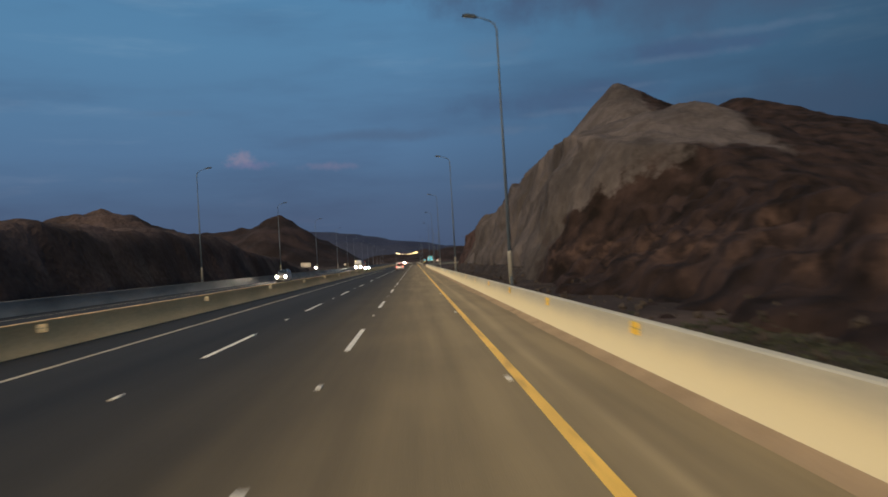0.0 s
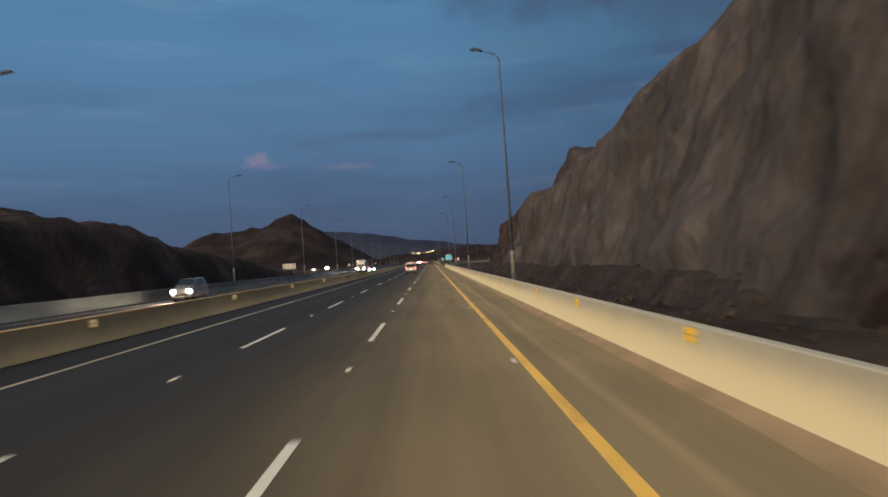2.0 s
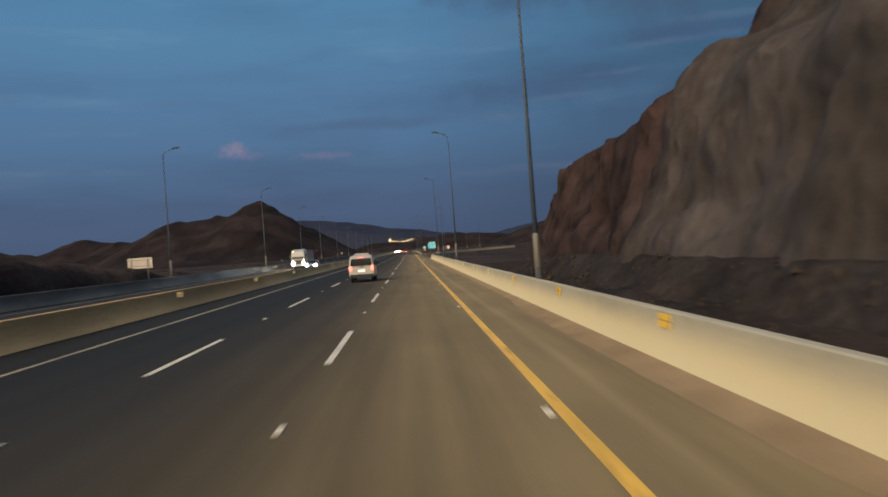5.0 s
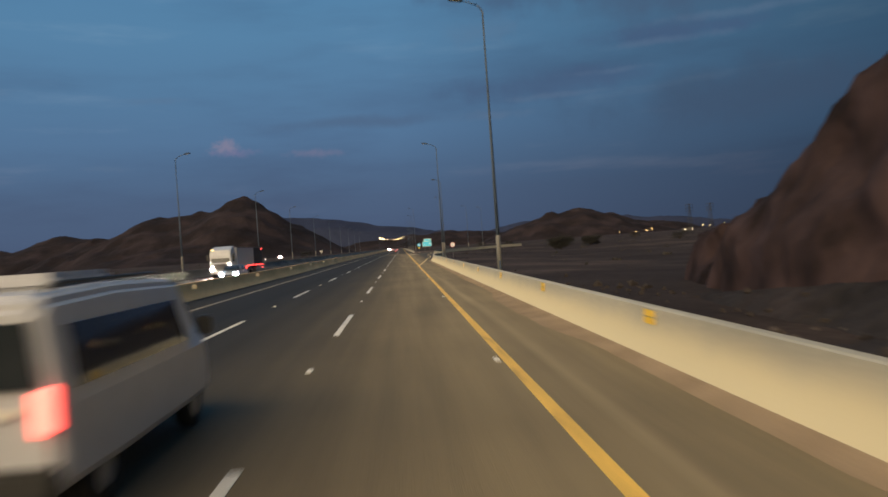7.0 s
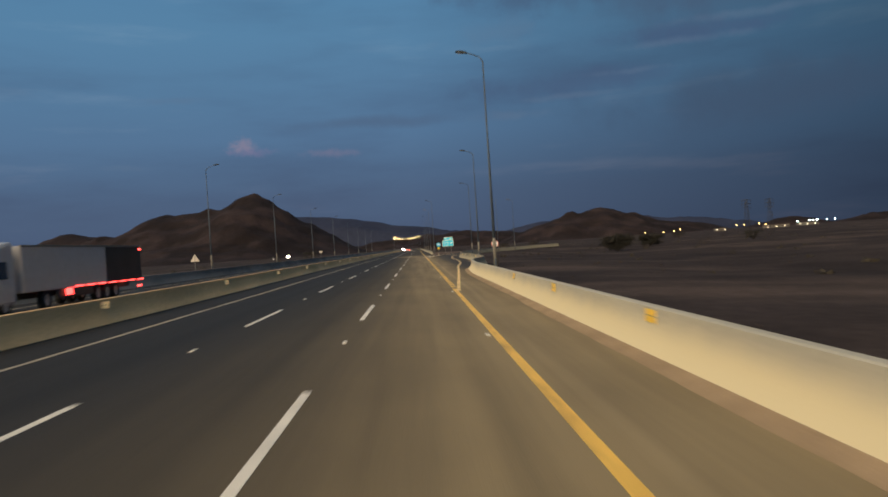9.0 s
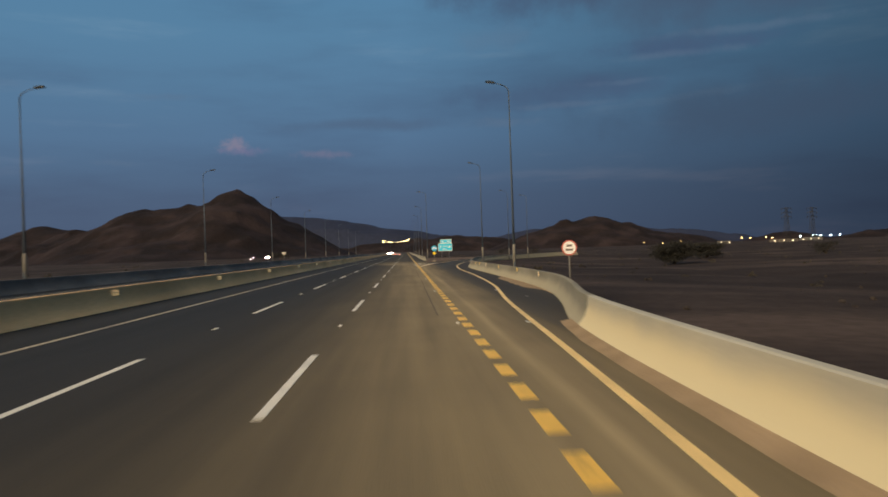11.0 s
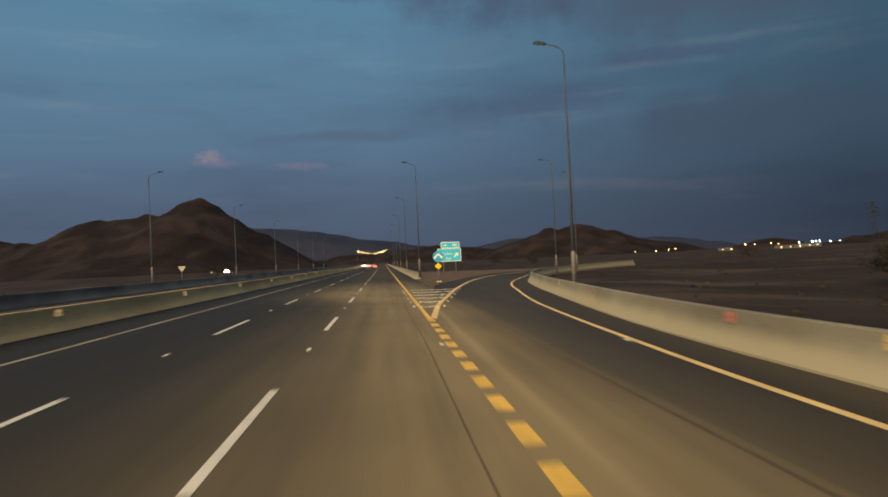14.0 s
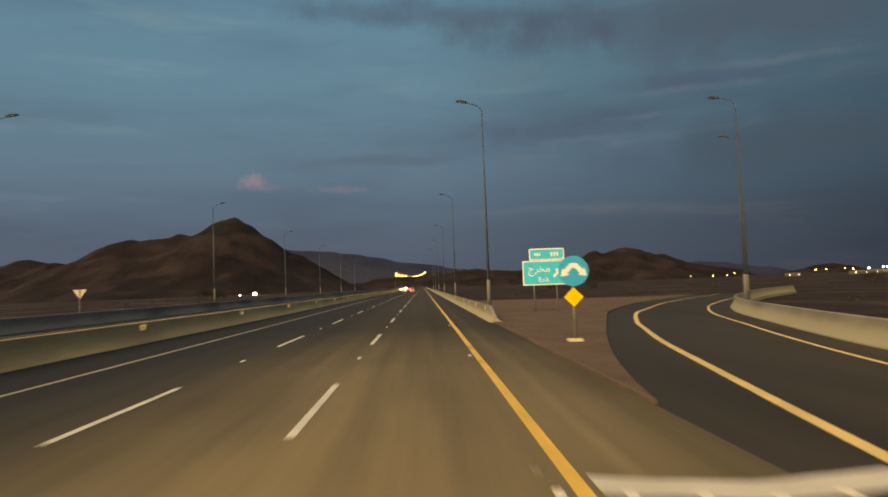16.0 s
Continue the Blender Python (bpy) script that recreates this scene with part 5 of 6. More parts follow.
def wheel(parent, x, y, r, width):
    bm = bmesh.new()
    prof = [(-width / 2, r * 0.62), (-width / 2, r * 0.93), (-width * 0.38, r), (width * 0.38, r), (width / 2, r * 0.93), (width / 2, r * 0.62)]
    rings = [[bm.verts.new((o, rr * math.cos(t), rr * math.sin(t))) for o, rr in prof] for t in (2 * math.pi * k / 20 for k in range(20))]
    for a, b in zip(rings, rings[1:] + rings[:1]):
        for k in range(len(prof) - 1):
            bm.faces.new((a[k], a[k + 1], b[k + 1], b[k]))
    w = new("wheel")
    w.parent = parent
    w.matrix_basis = pose(x, y, r)
    part("tyre", bm, RUBBER, w, smooth=True)
    rb = bmesh.new()
    for s in (-1, 1):
        c = rb.verts.new((s * width * 0.30, 0, 0))
        ring = [rb.verts.new((s * width * 0.42, r * 0.63 * math.cos(t), r * 0.63 * math.sin(t))) for t in (2 * math.pi * k / 16 for k in range(16))]
        for k in range(16):
            rb.faces.new((c, ring[k], ring[(k + 1) % 16]))
    part("rim", rb, RIM, w)
    return w


def quad_plate(corners, thick):
    """A thin pane through four corners, pushed out along its normal."""
    bm = bmesh.new()
    c = [Vector(p) for p in corners]
    n = (c[1] - c[0]).cross(c[3] - c[0]).normalized() * thick
    a = [bm.verts.new(p) for p in c]
    b = [bm.verts.new(p + n) for p in c]
    bm.faces.new(a[::-1])
    bm.faces.new(b)
    for k in range(4):
        bm.faces.new((a[k], a[(k + 1) % 4], b[(k + 1) % 4], b[k]))
    bmesh.ops.recalc_face_normals(bm, faces=bm.faces[:])
    return bm


def headlights(parent, lamps, mat, power, colour, reach=True):
    for x, y, z, r in lamps:
        bm = bmesh.new()
        bmesh.ops.create_uvsphere(bm, u_segments=14, v_segments=8, radius=r, matrix=Matrix.Translation((x, y, z)) @ Matrix.Diagonal((1.25, 0.45, 0.9, 1)))
        part("headlight", bm, mat, parent, "lit headlight", smooth=True)


def beam(name, at, target, watts, colour):
    """The light that a pair of lit headlights throws on the road ahead of them."""
    d = bpy.data.lights.new(name, "SPOT")
    d.energy, d.color, d.spot_size, d.spot_blend, d.shadow_soft_size = watts, colour, radians(75), 0.6, 0.25
    ob = new(name, d)
    ob.matrix_world = look(at, target)


def minivan(x, y):
    """A high-roofed van seen from behind; its rear is at y."""
    v = empty("van", (x, y, cz(x) + 0.012), "white high-roofed van with red tail lights on the road", "van")
    part("body", shell([(0.02, 0.89, 0.80, 0.42, 1.05, 1.90), (0.12, 0.94, 0.85, 0.34, 1.05, 2.00), (1.6, 0.95, 0.86, 0.32, 1.05, 2.04),
                        (3.7, 0.95, 0.84, 0.32, 1.05, 2.00), (4.55, 0.93, 0.76, 0.32, 1.05, 1.45), (4.95, 0.85, 0.76, 0.36, 0.85, 1.02)], 0.05), WHITE_BODY, v,
         smooth=False)
    part("rear_window", quad_plate([(-0.80, 0.0, 1.24), (0.80, 0.0, 1.24), (0.74, 0.0, 1.78), (-0.74, 0.0, 1.78)], 0.025), WINDOW, v, "dark rear window")
    part("high_brake_light", box(-0.22, 0.22, -0.03, 0.03, 1.82, 1.87, 0.008), TAIL_ON, v, "lit red strip over the window")
    for s in (-1, 1):
        part("side_window", quad_plate([(s * 0.935, 0.4, 1.18), (s * 0.935, 3.6, 1.18), (s * 0.87, 3.4, 1.72), (s * 0.87, 0.4, 1.72)][::s], 0.02), WINDOW, v)
        part("tail_light", box(s * 0.83 - 0.1, s * 0.83 + 0.1, -0.03, 0.08, 0.86, 1.24, 0.02), TAIL_ON, v, "lit red tail light")
        part("mirror", box(s * 1.06 - 0.1, s * 1.06 + 0.1, 4.05, 4.2, 1.2, 1.45, 0.03), DARK_TRIM, v)
        part("roof_rail", tube([(s * 0.72, 0.4, 2.02), (s * 0.72, 0.6, 2.08), (s * 0.72, 3.2, 2.08), (s * 0.72, 3.4, 2.02)], 0.02, 6), DARK_TRIM, v)
        for yy in (0.95, 4.0):
            wheel(v, s * 0.80, yy, 0.33, 0.22)
    part("bumper", box(-0.90, 0.90, -0.08, 0.12, 0.34, 0.60, 0.04), DARK_TRIM, v, "dark rear bumper")
    part("number_plate", box(-0.26, 0.26, -0.03, 0.02, 0.80, 0.92, 0.005), TAIL_WHITE, v, "lit blank plate")
    part("trim_strip", box(-0.62, 0.62, -0.02, 0.03, 1.0, 1.08, 0.01), PLATE, v)
    part("tailgate_handle", box(-0.16, 0.16, -0.035, 0.0, 1.13, 1.18, 0.008), DARK_TRIM, v)
    part("roof_unit", box(-0.55, 0.55, 0.9, 2.3, 2.01, 2.17, 0.05), WHITE_BODY, v, "white roof air-conditioner")
    part("windscreen", quad_plate([(-0.76, 4.52, 1.5), (-0.72, 3.85, 1.92), (0.72, 3.85, 1.92), (0.76, 4.52, 1.5)], 0.03), WINDOW, v)
    return v


minivan(-3.95, 227.0)


def lorry(x, y):
    """An oncoming lorry; its front is at y and it reaches away from there."""
    v = empty("lorry", (x, y, cz(x) + 0.012), "white box lorry with lit headlights on the opposite carriageway", "lorry")
    part("cab", shell([(0.0, 1.18, 1.12, 0.55, 1.3, 2.55), (0.15, 1.22, 1.14, 0.45, 1.3, 3.0), (1.4, 1.22, 1.16, 0.45, 1.3, 3.35), (2.2, 1.22, 1.16, 0.45, 1.3, 3.45)], 0.06),
         WHITE_BODY, v)
    part("windscreen", quad_plate([(-1.0, -0.01, 1.65), (1.0, -0.01, 1.65), (1.0, 0.06, 2.5), (-1.0, 0.06, 2.5)], 0.03), WINDOW, v)
    part("grille", box(-0.8, 0.8, -0.05, 0.02, 0.75, 1.5, 0.02), DARK_TRIM, v, "dark grille")
    part("bumper", box(-1.2, 1.2, -0.12, 0.15, 0.4, 0.75, 0.05), WHITE_BODY, v)
    part("roof_marker", box(-1.0, -0.7, 0.18, 0.3, 3.02, 3.12, 0.02), MARKER_AMBER, v, "lit amber roof lamp")
    for s in (-1, 1):
        part("side_window", quad_plate([(s * 1.225, 0.5, 1.7), (s * 1.225, 1.5, 1.7), (s * 1.19, 1.5, 2.5), (s * 1.19, 0.5, 2.5)][::s], 0.02), WINDOW, v)
        part("mirror", box(s * 1.42 - 0.1, s * 1.42 + 0.1, 0.1, 0.25, 1.9, 2.6, 0.03), DARK_TRIM, v)
        for yy in (1.3, 5.2, 11.4, 12.7, 14.0):
            wheel(v, s * 1.03, yy, 0.5, 0.32)
    part("chassis", box(-0.45, 0.45, 1.8, 18.2, 0.62, 0.92, 0.03), DARK_TRIM, v)
    part("box_body", box(-1.25, 1.25, 2.75, 12.6, 0.98, 3.25, 0.05), WHITE_BODY, v, "plain white box body")
    part("rear_body", box(-1.25, 1.25, 12.62, 18.4, 0.98, 3.22, 0.05), DARK_BOX, v, "dark covered rear section")
    part("top_rail", box(1.2, 1.29, 2.7, 18.4, 3.2, 3.3, 0.02), GALVANISED, v)
    part("side_guard", box(1.15, 1.22, 6.2, 10.6, 0.5, 0.95, 0.02), DARK_TRIM, v)
    for k in range(7):
        part("side_marker", box(1.255, 1.285, 8.2 + 1.55 * k, 9.3 + 1.55 * k, 1.0, 1.08), MARKER_RED, v, "lit red side strip")
    part("side_marker", box(1.255, 1.30, 7.1, 7.9, 0.62, 0.98, 0.02), MARKER_RED, v, "lit red side lamp")
    part("side_marker", box(1.255, 1.29, 17.9, 18.3, 3.0, 3.12, 0.02), MARKER_RED, v, "lit red corner lamp")
    part("side_marker", box(1.255, 1.30, 17.4, 18.2, 0.55, 0.68, 0.02), MARKER_RED, v, "lit red corner lamp")
    headlights(v, [(-0.92, -0.1, 0.95, 0.17), (0.92, -0.1, 0.95, 0.17)], HEAD_WARM, 0, None)
    return v


lorry(-20.3, 306.0)


def car(x, y, label, body, lamps, tall=False, turn=0.0, tail=False, z=None, lamp_r=0.15):
    """A passenger car facing -y with its front at y; tall gives an off-roader."""
    v = empty("car", (x, y, cz(x) + 0.012 if z is None else z), label, "car", turn=turn)
    h = 0.35 if tall else 0.0
    part("body", shell([(0.0, 0.78, 0.72, 0.35, 0.6, 0.78 + h * .6), (0.25, 0.88, 0.80, 0.25, 0.62, 0.86 + h * .6), (1.2, 0.91, 0.82, 0.22, 0.66, 0.98 + h * .6),
                        (4.2, 0.91, 0.82, 0.22, 0.68, 1.02 + h * .6), (4.6, 0.84, 0.76, 0.32, 0.66, 0.96 + h * .6)], 0.05), body, v)
    part("cabin", shell([(1.15, 0.80, 0.70, 0.9 + h * .5, 0.96 + h * .5, 1.02 + h * .6), (1.9, 0.80, 0.62, 0.9 + h * .5, 0.98 + h * .5, 1.44 + h),
                         (3.4 if not tall else 4.2, 0.80, 0.62, 0.9 + h * .5, 0.98 + h * .5, 1.46 + h), (4.25 if not tall else 4.45, 0.80, 0.70, 0.9 + h * .5, 0.96 + h * .5, 1.06 + h)], 0.04),
         body, v)
    part("windscreen", quad_plate([(-0.66, 1.2, 1.03 + h * .7), (0.66, 1.2, 1.03 + h * .7), (0.58, 1.82, 1.40 + h), (-0.58, 1.82, 1.40 + h)], 0.03), WINDOW, v)
    for s in (-1, 1):
        part("side_window", quad_plate([(s * 0.80, 1.75, 1.04 + h * .7), (s * 0.80, 3.6, 1.04 + h * .7), (s * 0.66, 3.3, 1.38 + h), (s * 0.66, 2.0, 1.38 + h)][::s], 0.03), WINDOW, v)
        part("mirror", box(s * 0.98 - 0.08, s * 0.98 + 0.08, 1.55, 1.68, 1.0 + h * .6, 1.14 + h * .6, 0.03), DARK_TRIM, v)
        for yy in (0.85, 3.6):
            wheel(v, s * 0.78, yy, 0.32 + h * 0.15, 0.2)
        part("tail_light", box(s * 0.66 - 0.12, s * 0.66 + 0.12, 4.55, 4.63, 0.72 + h * .5, 0.88 + h * .5, 0.02), TAIL_FAR, v, "lit red tail light")
    part("rear_window", quad_plate([(0.62, 4.2, 1.06 + h * .7), (-0.62, 4.2, 1.06 + h * .7), (-0.55, 3.5 if not tall else 4.28, 1.40 + h), (0.55, 3.5 if not tall else 4.28, 1.40 + h)], 0.03),
         WINDOW, v)
    part("grille", box(-0.5, 0.5, -0.03, 0.06, 0.42, 0.62, 0.02), DARK_TRIM, v)
    part("number_plate", box(-0.26, 0.26, -0.05, 0.0, 0.34, 0.44), PLATE, v, "blank plate")
    part("number_plate", box(-0.26, 0.26, 4.6, 4.65, 0.5, 0.6), PLATE, v, "blank plate")
    headlights(v, [(-0.66, 0.0, 0.66 + h * .4, lamp_r), (0.66, 0.0, 0.66 + h * .4, lamp_r)], lamps, 0, None)
    return v


car(-20.2, 150.0, "silver off-roader with warm lit headlights coming the other way", SILVER_BODY, HEAD_WARM, tall=True)
car(-16.1, 291.0, "silver car with cool white headlights coming the other way", SILVER_BODY, HEAD_COOL)
car(-16.2, 1010.0, "silver car far off with lit headlights", SILVER_BODY, HEAD_WARM)
car(-7.5, 884.0, "silver car far ahead with lit red tail lights", SILVER_BODY, HEAD_WARM, turn=180.0)
# headlights swollen by lamp_r to imitate their glare
car(-16.2, 1190.0, "white car far off with warm lit headlights", WHITE_BODY, HEAD_WARM, lamp_r=0.5)
car(-3.9, 742.0, "silver car far ahead with lit red tail lights", SILVER_BODY, HEAD_WARM, turn=180.0)
car(-7.6, 768.0, "white off-roader far ahead with lit red tail lights", WHITE_BODY, HEAD_WARM, tall=True, turn=180.0)
park_z = lambda x, y: ground_height(x, y)
# lamp_r far above real size: glare put into the headlight's shape
car(-133.0, 1055.0, "white off-roader parked on the plain with bright headlights on", WHITE_BODY, HEAD_WARM, tall=True, turn=8.0, z=park_z(-133, 1055) - 0.05, lamp_r=0.7)
car(-160.0, 1117.0, "silver car parked on the plain with headlights on", SILVER_BODY, HEAD_WARM, turn=6.0, z=park_z(-160, 1117) - 0.05, lamp_r=0.1)
beam("headlight_beam", (-20.3, 305.7, cz(-20) + 0.95), (-20.6, 280, cz(-20) - 0.6), 5000, (1.0, 0.88, 0.68))
beam("headlight_beam", (-20.2, 149.7, cz(-20) + 0.8), (-20.6, 126, cz(-20) - 0.6), 4000, (1.0, 0.88, 0.68))
beam("headlight_beam", (-16.1, 290.7, cz(-16) + 0.7), (-16.4, 268, cz(-16) - 0.6), 3500, (0.75, 0.9, 1.0))

# ---------------------------------------------------------------- lights and buildings on the plain
TOWN_WARM = lamp_material("lit_town_lamp_warm", (1.0, 0.56, 0.16), 16.0)
TOWN_COOL = lamp_material("lit_flood_lamp_cool", (0.70, 0.97, 1.0), 60.0)
HOUSE_WALL = material("house_wall", (0.16, 0.145, 0.13), 0.9, vary=0.1, scale=0.2, fine=4, bump=0.2, bump_dist=0.02)
LIT_WINDOW = lamp_material("lit_window", (1.0, 0.86, 0.58), 3.0)


def town_lamp(x, y, h, mat, label, r=0.45):
    z0 = ground_height(x, y)
    o = empty("lamp_post", (x, y, z0), label, "lamp post", "lamps on the plain")
    part("post", tube([(0, 0, -0.3), (0, 0, h)], [0.10, 0.06], 8), POLE_GREY, o)
    part("arm", tube([(0, 0, h), (0, -0.5, h + 0.15)], 0.04, 6), POLE_GREY, o)
    bm = bmesh.new()
    bmesh.ops.create_uvsphere(bm, u_segments=10, v_segments=6, radius=r, matrix=Matrix.Translation((0, -0.6, h + 0.05)) @ Matrix.Diagonal((1.2, 1, 0.7, 1)))
    part("head", bm, mat, o, "lit lamp head", smooth=True)
    return o


for x, y, h in ((374, 1497, 4.4), (392, 1462, 3.4), (402, 1440, 4.0), (409, 1432, 5.6), (412, 1232, 6.4), (419, 1225, 6.0), (437, 1221, 6.8), (442, 1215, 5.6)):
    town_lamp(x, y, h, TOWN_WARM, "warm street lamp lit on the plain", 0.6)
for x, y, h in ((629, 1500, 6.6), (650, 1500, 7.6), (656, 1500, 7.6), (662, 1500, 7.6), (680, 1502, 6.8), (694, 1500, 7.6)):
    town_lamp(x, y, h, TOWN_COOL, "cool white floodlight lit on the plain", 0.75)


def low_house(x, y, w, d, h, n, label):
    z0 = ground_height(x, y) - 0.3
    o = empty("low_building", (x, y, z0), label, "building")
    part("wall", box(-w / 2, w / 2, 0, d, 0, h, 0.03), HOUSE_WALL, o)
    part("roof", box(-w / 2 - 0.2, w / 2 + 0.2, -0.2, d + 0.2, h + 0.002, h + 0.45, 0.05), HOUSE_WALL, o, "flat parapet roof")
    for k in range(n):
        cx = -w / 2 + w * (k + 0.5) / n
        win = part("window", box(cx - 0.7, cx + 0.7, -0.06, 0.02, h * 0.35, h * 0.75), DARK_TRIM, o, "window in a dark frame")
        part("pane", box(cx - 0.6, cx + 0.6, -0.08, -0.062, h * 0.38, h * 0.72), LIT_WINDOW if k % 3 == 0 else WINDOW, win, "lit pane" if k % 3 == 0 else "")
    part("door", box(-0.6, 0.6, -0.07, 0.02, 0.3, 2.4), DARK_TRIM, o)
    return o


low_house(458, 1215, 30, 10, 3.6, 8, "long low pale building lit by lamps")
low_house(655, 1512, 34, 9, 4.6, 8, "low pale building beside the floodlights")
low_house(404, 1262, 14, 8, 3.4, 4, "small pale house on the plain")


def pylon(x, y, h):
    """A slender lattice tower with three pairs of cross-arms."""
    o = empty("pylon", (x, y, ground_height(x, y) - 0.2), "thin dark steel lattice pylon on the plain", "pylon", "pylons")
    for sx, sy in itertools.product((-1, 1), (-1, 1)):
        part("leg", tube([(sx * 1.3, sy * 1.3, 0), (sx * 0.35, sy * 0.35, h)], [0.09, 0.06], 5), PYLON_DARK, o)
    n = 9
    for k in range(n):
        za, zb = h * k / n, h * (k + 1) / n
        wa, wb = 1.3 - 0.95 * k / n, 1.3 - 0.95 * (k + 1) / n
        for s in (-1, 1):
            part("brace", tube([(-s * wa, -wa, za), (s * wb, -wb, zb)], 0.045, 4), PYLON_DARK, o)
            part("brace", tube([(-wa * s, -s * wa, za), (-wb * s, s * wb, zb)], 0.045, 4), PYLON_DARK, o)
    for z in (h - 0.4, h - 2.2, h - 4.0):
        arm = part("cross_arm", tube([(-2.2, 0, z), (0, 0, z + 0.25), (2.2, 0, z)], [0.1, 0.12, 0.1], 6), PYLON_DARK, o)
        for s in (-1, 1):
            part("insulator", tube([(s * 2.1, 0, z), (s * 2.1, 0, z - 0.8)], 0.1, 6), DARK_TRIM, arm)
    return o


py = pylon(163.5, 640, 17.5)
copy_thing(py, pose(178.0, 646, py.location.z))

# ---------------------------------------------------------------- trees, scrub and stones
BARK = material("acacia_bark", (0.07, 0.05, 0.035), 0.9, vary=0.25, scale=2, fine=14, bump=0.6, bump_dist=0.02)
LEAF = material("acacia_leaf", (0.013, 0.013, 0.0105), 0.8, vary=0.3, scale=0.8, fine=8, bump=0.0)
SCRUB = material("dry_scrub", (0.038, 0.033, 0.025), 0.9, vary=0.3, scale=0.5, fine=6, bump=0.0)
STONE = material("loose_stone", (0.034, 0.026, 0.022), 0.95, vary=0.3, scale=0.8, fine=6, bump=0.6, bump_dist=0.03)
rng = random.Random(7)


def add_leaf(bm, p, s):
    q = Euler((rng.uniform(0, 6.3), rng.uniform(0, 6.3), rng.uniform(0, 6.3))).to_quaternion()
    vs = [bm.verts.new(p + q @ Vector(v) * s) for v in ((-0.5, -0.25, 0), (0.5, -0.3, 0.1), (0.6, 0.25, 0), (-0.4, 0.3, 0.12))]
    bm.faces.new(vs)


def acacia(x, y, wide, high, leaves, label):
    z0 = ground_height(x, y) - 0.1
    o = empty("tree", (x, y, z0), label, "tree", "acacia trees")
    bm = bmesh.new()
    tips = []
    for k in range(4):
        a = k * 1.7 + rng.uniform(-0.4, 0.4)
        lean = wide * rng.uniform(0.12, 0.24)
        mid = Vector((math.cos(a) * lean * 0.5, math.sin(a) * lean * 0.5, high * 0.35))
        end = Vector((math.cos(a) * lean, math.sin(a) * lean, high * 0.62))
        add_tube(bm, [(0, 0, 0), mid, end], [0.16, 0.11, 0.06], 7)
        for j in range(3):
            b = a + rng.uniform(-1.1, 1.1)
            tip = end + Vector((math.cos(b) * wide * 0.2, math.sin(b) * wide * 0.2, high * rng.uniform(0.08, 0.25)))
            add_tube(bm, [end, (end + tip) / 2 + Vector((0, 0, 0.1)), tip], [0.05, 0.035, 0.015], 5)
            tips.append(tip)
    part("trunk", bm, BARK, o, "dark forked trunk and limbs")
    bm = bmesh.new()
    centres = list(tips)
    for _ in range(26):
        up, a = rng.uniform(0.22, 0.88), rng.uniform(0, 6.3)
        reach = 0.46 * wide * math.sqrt(1 - up * up * 0.9) * math.sqrt(rng.random())
        centres.append(Vector((math.cos(a) * reach, math.sin(a) * reach, high * up)))
    for _ in range(leaves):
        c = rng.choice(centres)
        r = wide * 0.10
        p = c + Vector((rng.gauss(0, r), rng.gauss(0, r), rng.gauss(0, r * 0.42)))
        if p.z > high * 0.10:
            add_leaf(bm, p, rng.uniform(0.16, 0.34))
    part("crown", bm, LEAF, o, "dark ragged crown of small leaves")
    return o


acacia(52.8, 470.0, 9.0, 4.6, 9000, "dark spreading acacia tree on the plain")
acacia(69.0, 494.0, 7.0, 3.6, 4500, "dark low acacia tree on the plain")
acacia(64.0, 830.0, 8.0, 4.0, 900, "dark acacia tree far off on the plain")
acacia(90.0, 850.0, 8.0, 3.6, 900, "dark acacia tree far off on the plain")
acacia(112.0, 520.0, 7.0, 3.6, 900, "dark low acacia tree on the plain")
acacia(150.0, 700.0, 8.0, 4.0, 900, "dark acacia tree far off on the plain")
acacia(-52.0, 640.0, 7.0, 3.4, 900, "dark low acacia tree beyond the opposite road")

bm = bmesh.new()
for _ in range(420):
    if rng.random() < 0.7:
        x, y = rng.uniform(14, 160), rng.uniform(300, 900)
        if x < ramp_barrier(y) + 6 and y < 580:
            continue
    else:
        x, y = rng.uniform(-110, -36), rng.uniform(240, 900)
    p = Vector((x, y, ground_height(x, y)))
    s = rng.uniform(0.25, 0.8)
    for _ in range(12):
        add_leaf(bm, p + Vector((rng.gauss(0, s * 0.5), rng.gauss(0, s * 0.5), abs(rng.gauss(0, s * 0.35)))), s * 0.5)
tagged(make_object("scrub", bm, SCRUB), "dry dark scrub scattered over the plain", "scrub", kind="stuff")


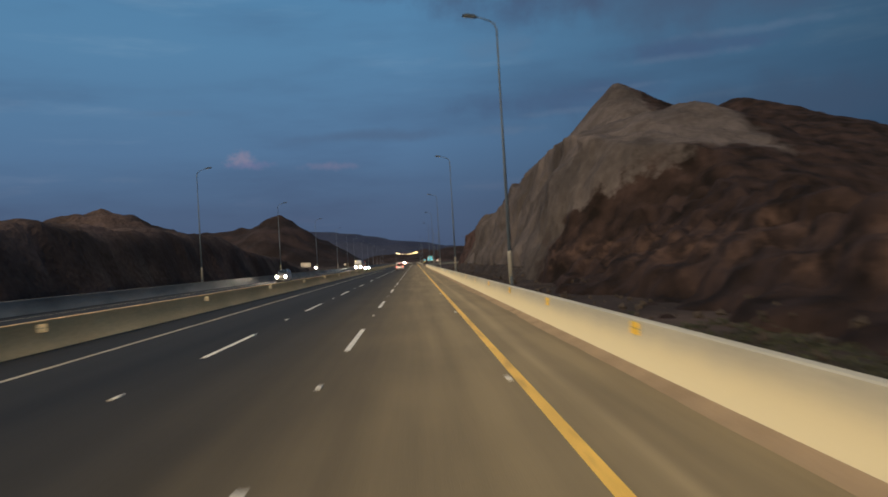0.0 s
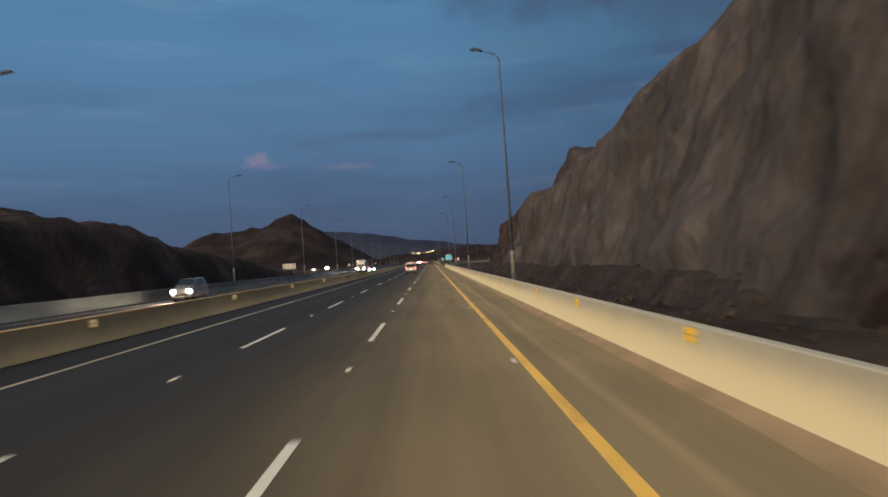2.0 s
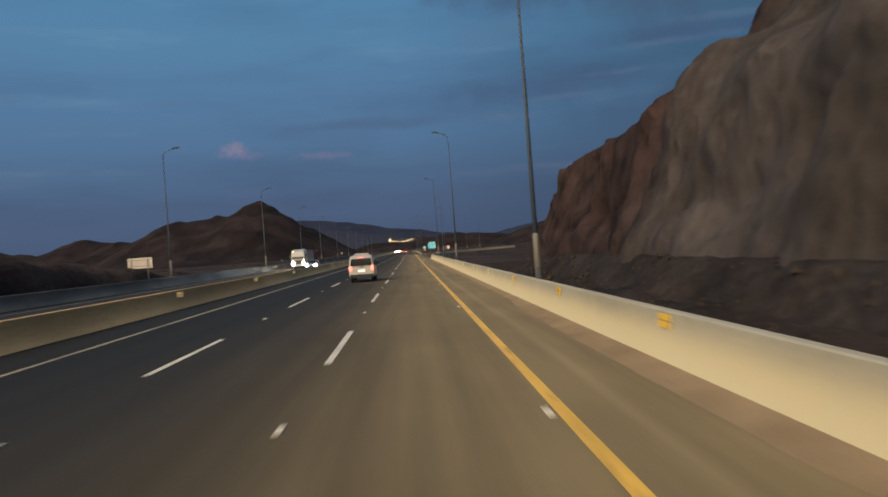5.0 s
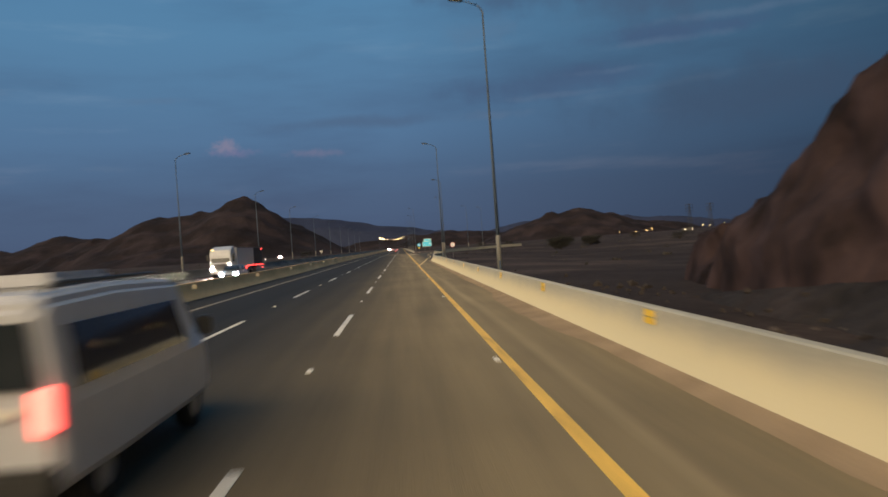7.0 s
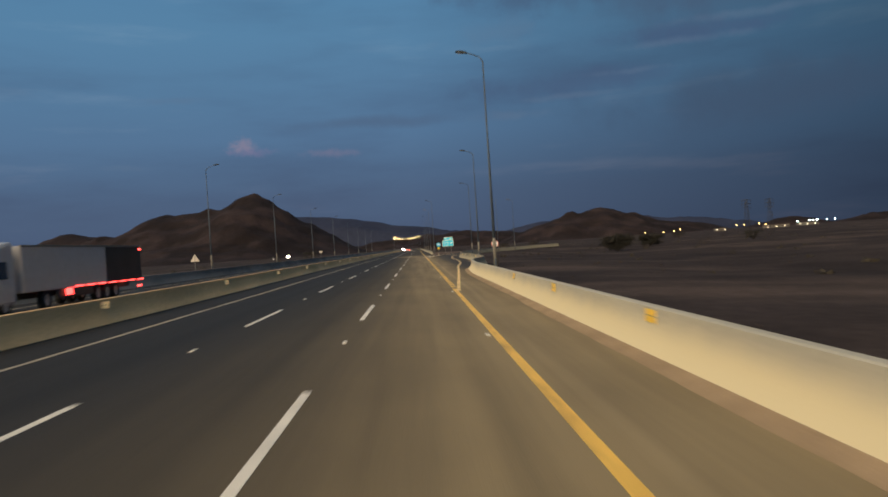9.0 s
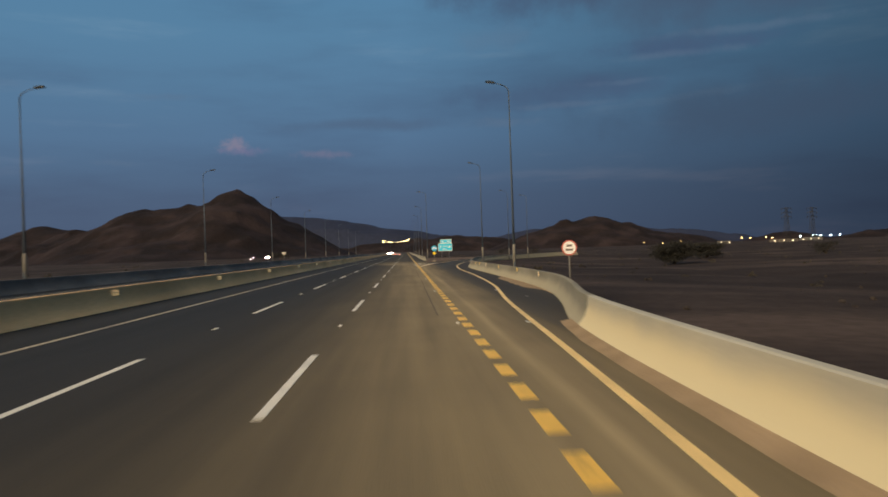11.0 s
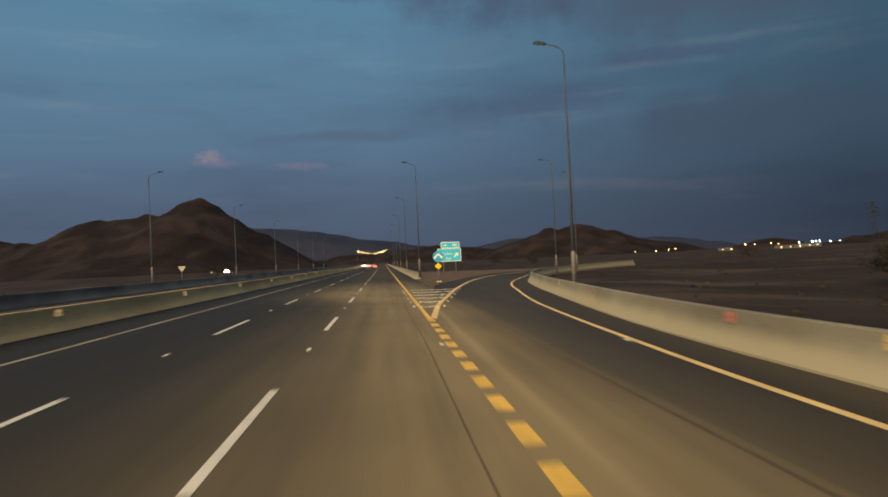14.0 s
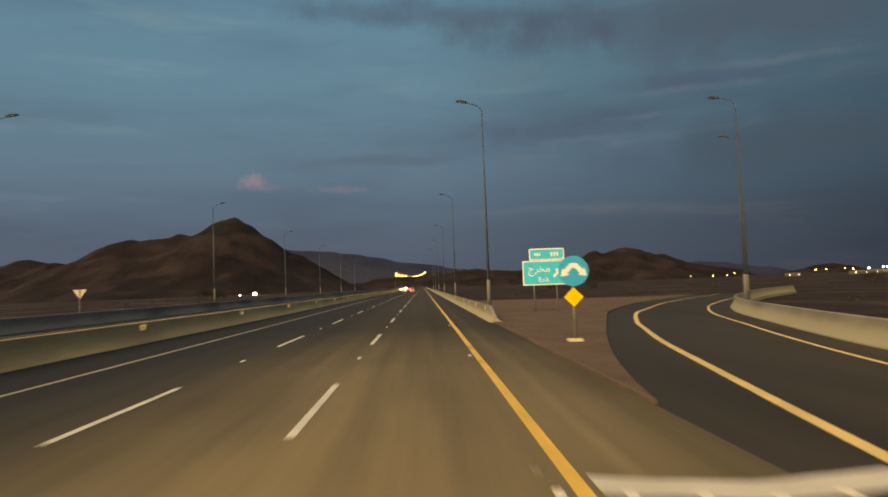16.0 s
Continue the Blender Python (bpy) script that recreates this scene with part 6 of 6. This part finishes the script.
def add_stone(bm, p, s):
    q = Euler((rng.uniform(0, 6), rng.uniform(0, 6), rng.uniform(0, 6))).to_matrix()
    vs = []
    for v in ((1, 0, 0), (-1, 0, 0), (0, 1, 0), (0, -1, 0), (0, 0, 1), (0, 0, -1), (0.7, 0.7, 0.4), (-0.6, 0.6, -0.5)):
        vs.append(bm.verts.new(p + q @ Vector(v) * s * rng.uniform(0.7, 1.2)))
    for f in ((0, 2, 4), (2, 1, 4), (1, 3, 4), (3, 0, 4), (2, 0, 5), (1, 2, 5), (3, 1, 5), (0, 3, 5)):
        bm.faces.new([vs[i] for i in f])
    bm.verts.remove(vs[6])
    bm.verts.remove(vs[7])


bm = bmesh.new()
for _ in range(800):
    y = rng.uniform(20, 262)
    x = rng.uniform(6.2, 11.6)
    s = rng.choice((0.06, 0.08, 0.1, 0.13, 0.17, 0.24))
    z = max(ground_height(x, y), massif_height(x, y), shadow_bank_height(x, y) if y > 104 and x > 7 else -9.0)
    if z < 1.4:
        add_stone(bm, Vector((x, y, z + s * 0.3)), s)
for _ in range(260):
    x, y = rng.uniform(7, 70), rng.uniform(262, 620)
    if x < ramp_barrier(y) + 2.5 and y < 580:
        continue
    s = rng.choice((0.07, 0.1, 0.14, 0.2))
    add_stone(bm, Vector((x, y, ground_height(x, y) + s * 0.3)), s)
tagged(make_object("loose_stones", bm, STONE), "loose brown stones fallen along the roadside", "stones", kind="stuff")

VERGE = material("verge_grass", (0.027, 0.031, 0.019), 0.9, vary=0.3, scale=0.5, fine=6, bump=0.0)
bm = bmesh.new()
for _ in range(150):
    x, y = rng.uniform(7.2, 10.2), rng.gauss(53, 5)
    z = max(ground_height(x, y), massif_height(x, y))
    for _ in range(14):
        add_leaf(bm, Vector((x + rng.gauss(0, 0.16), y + rng.gauss(0, 0.2), z + abs(rng.gauss(0, 0.09)))), rng.uniform(0.06, 0.15))
tagged(make_object("verge_grass", bm, VERGE), "dull green grass tufts behind the roadside barrier", "grass", kind="stuff")

STONE_PALE = material("pale_stone", (0.085, 0.070, 0.062), 0.95, vary=0.25, scale=0.8, fine=6, bump=0.6, bump_dist=0.03)
bm = bmesh.new()
for _ in range(26):
    y, x = rng.uniform(190, 240), rng.uniform(6.4, 10.4)
    s = rng.choice((0.06, 0.08, 0.1, 0.14))
    z = max(ground_height(x, y), massif_height(x, y) if y < 262 else -9.0, shadow_bank_height(x, y) if y < 262 and x > 7 else -9.0)
    if z < 0.8:
        add_stone(bm, Vector((x, y, z + s * 0.3)), s)
tagged(make_object("pale_stones", bm, STONE_PALE), "pale broken stones lying along the foot of the rock", "stones", kind="stuff")
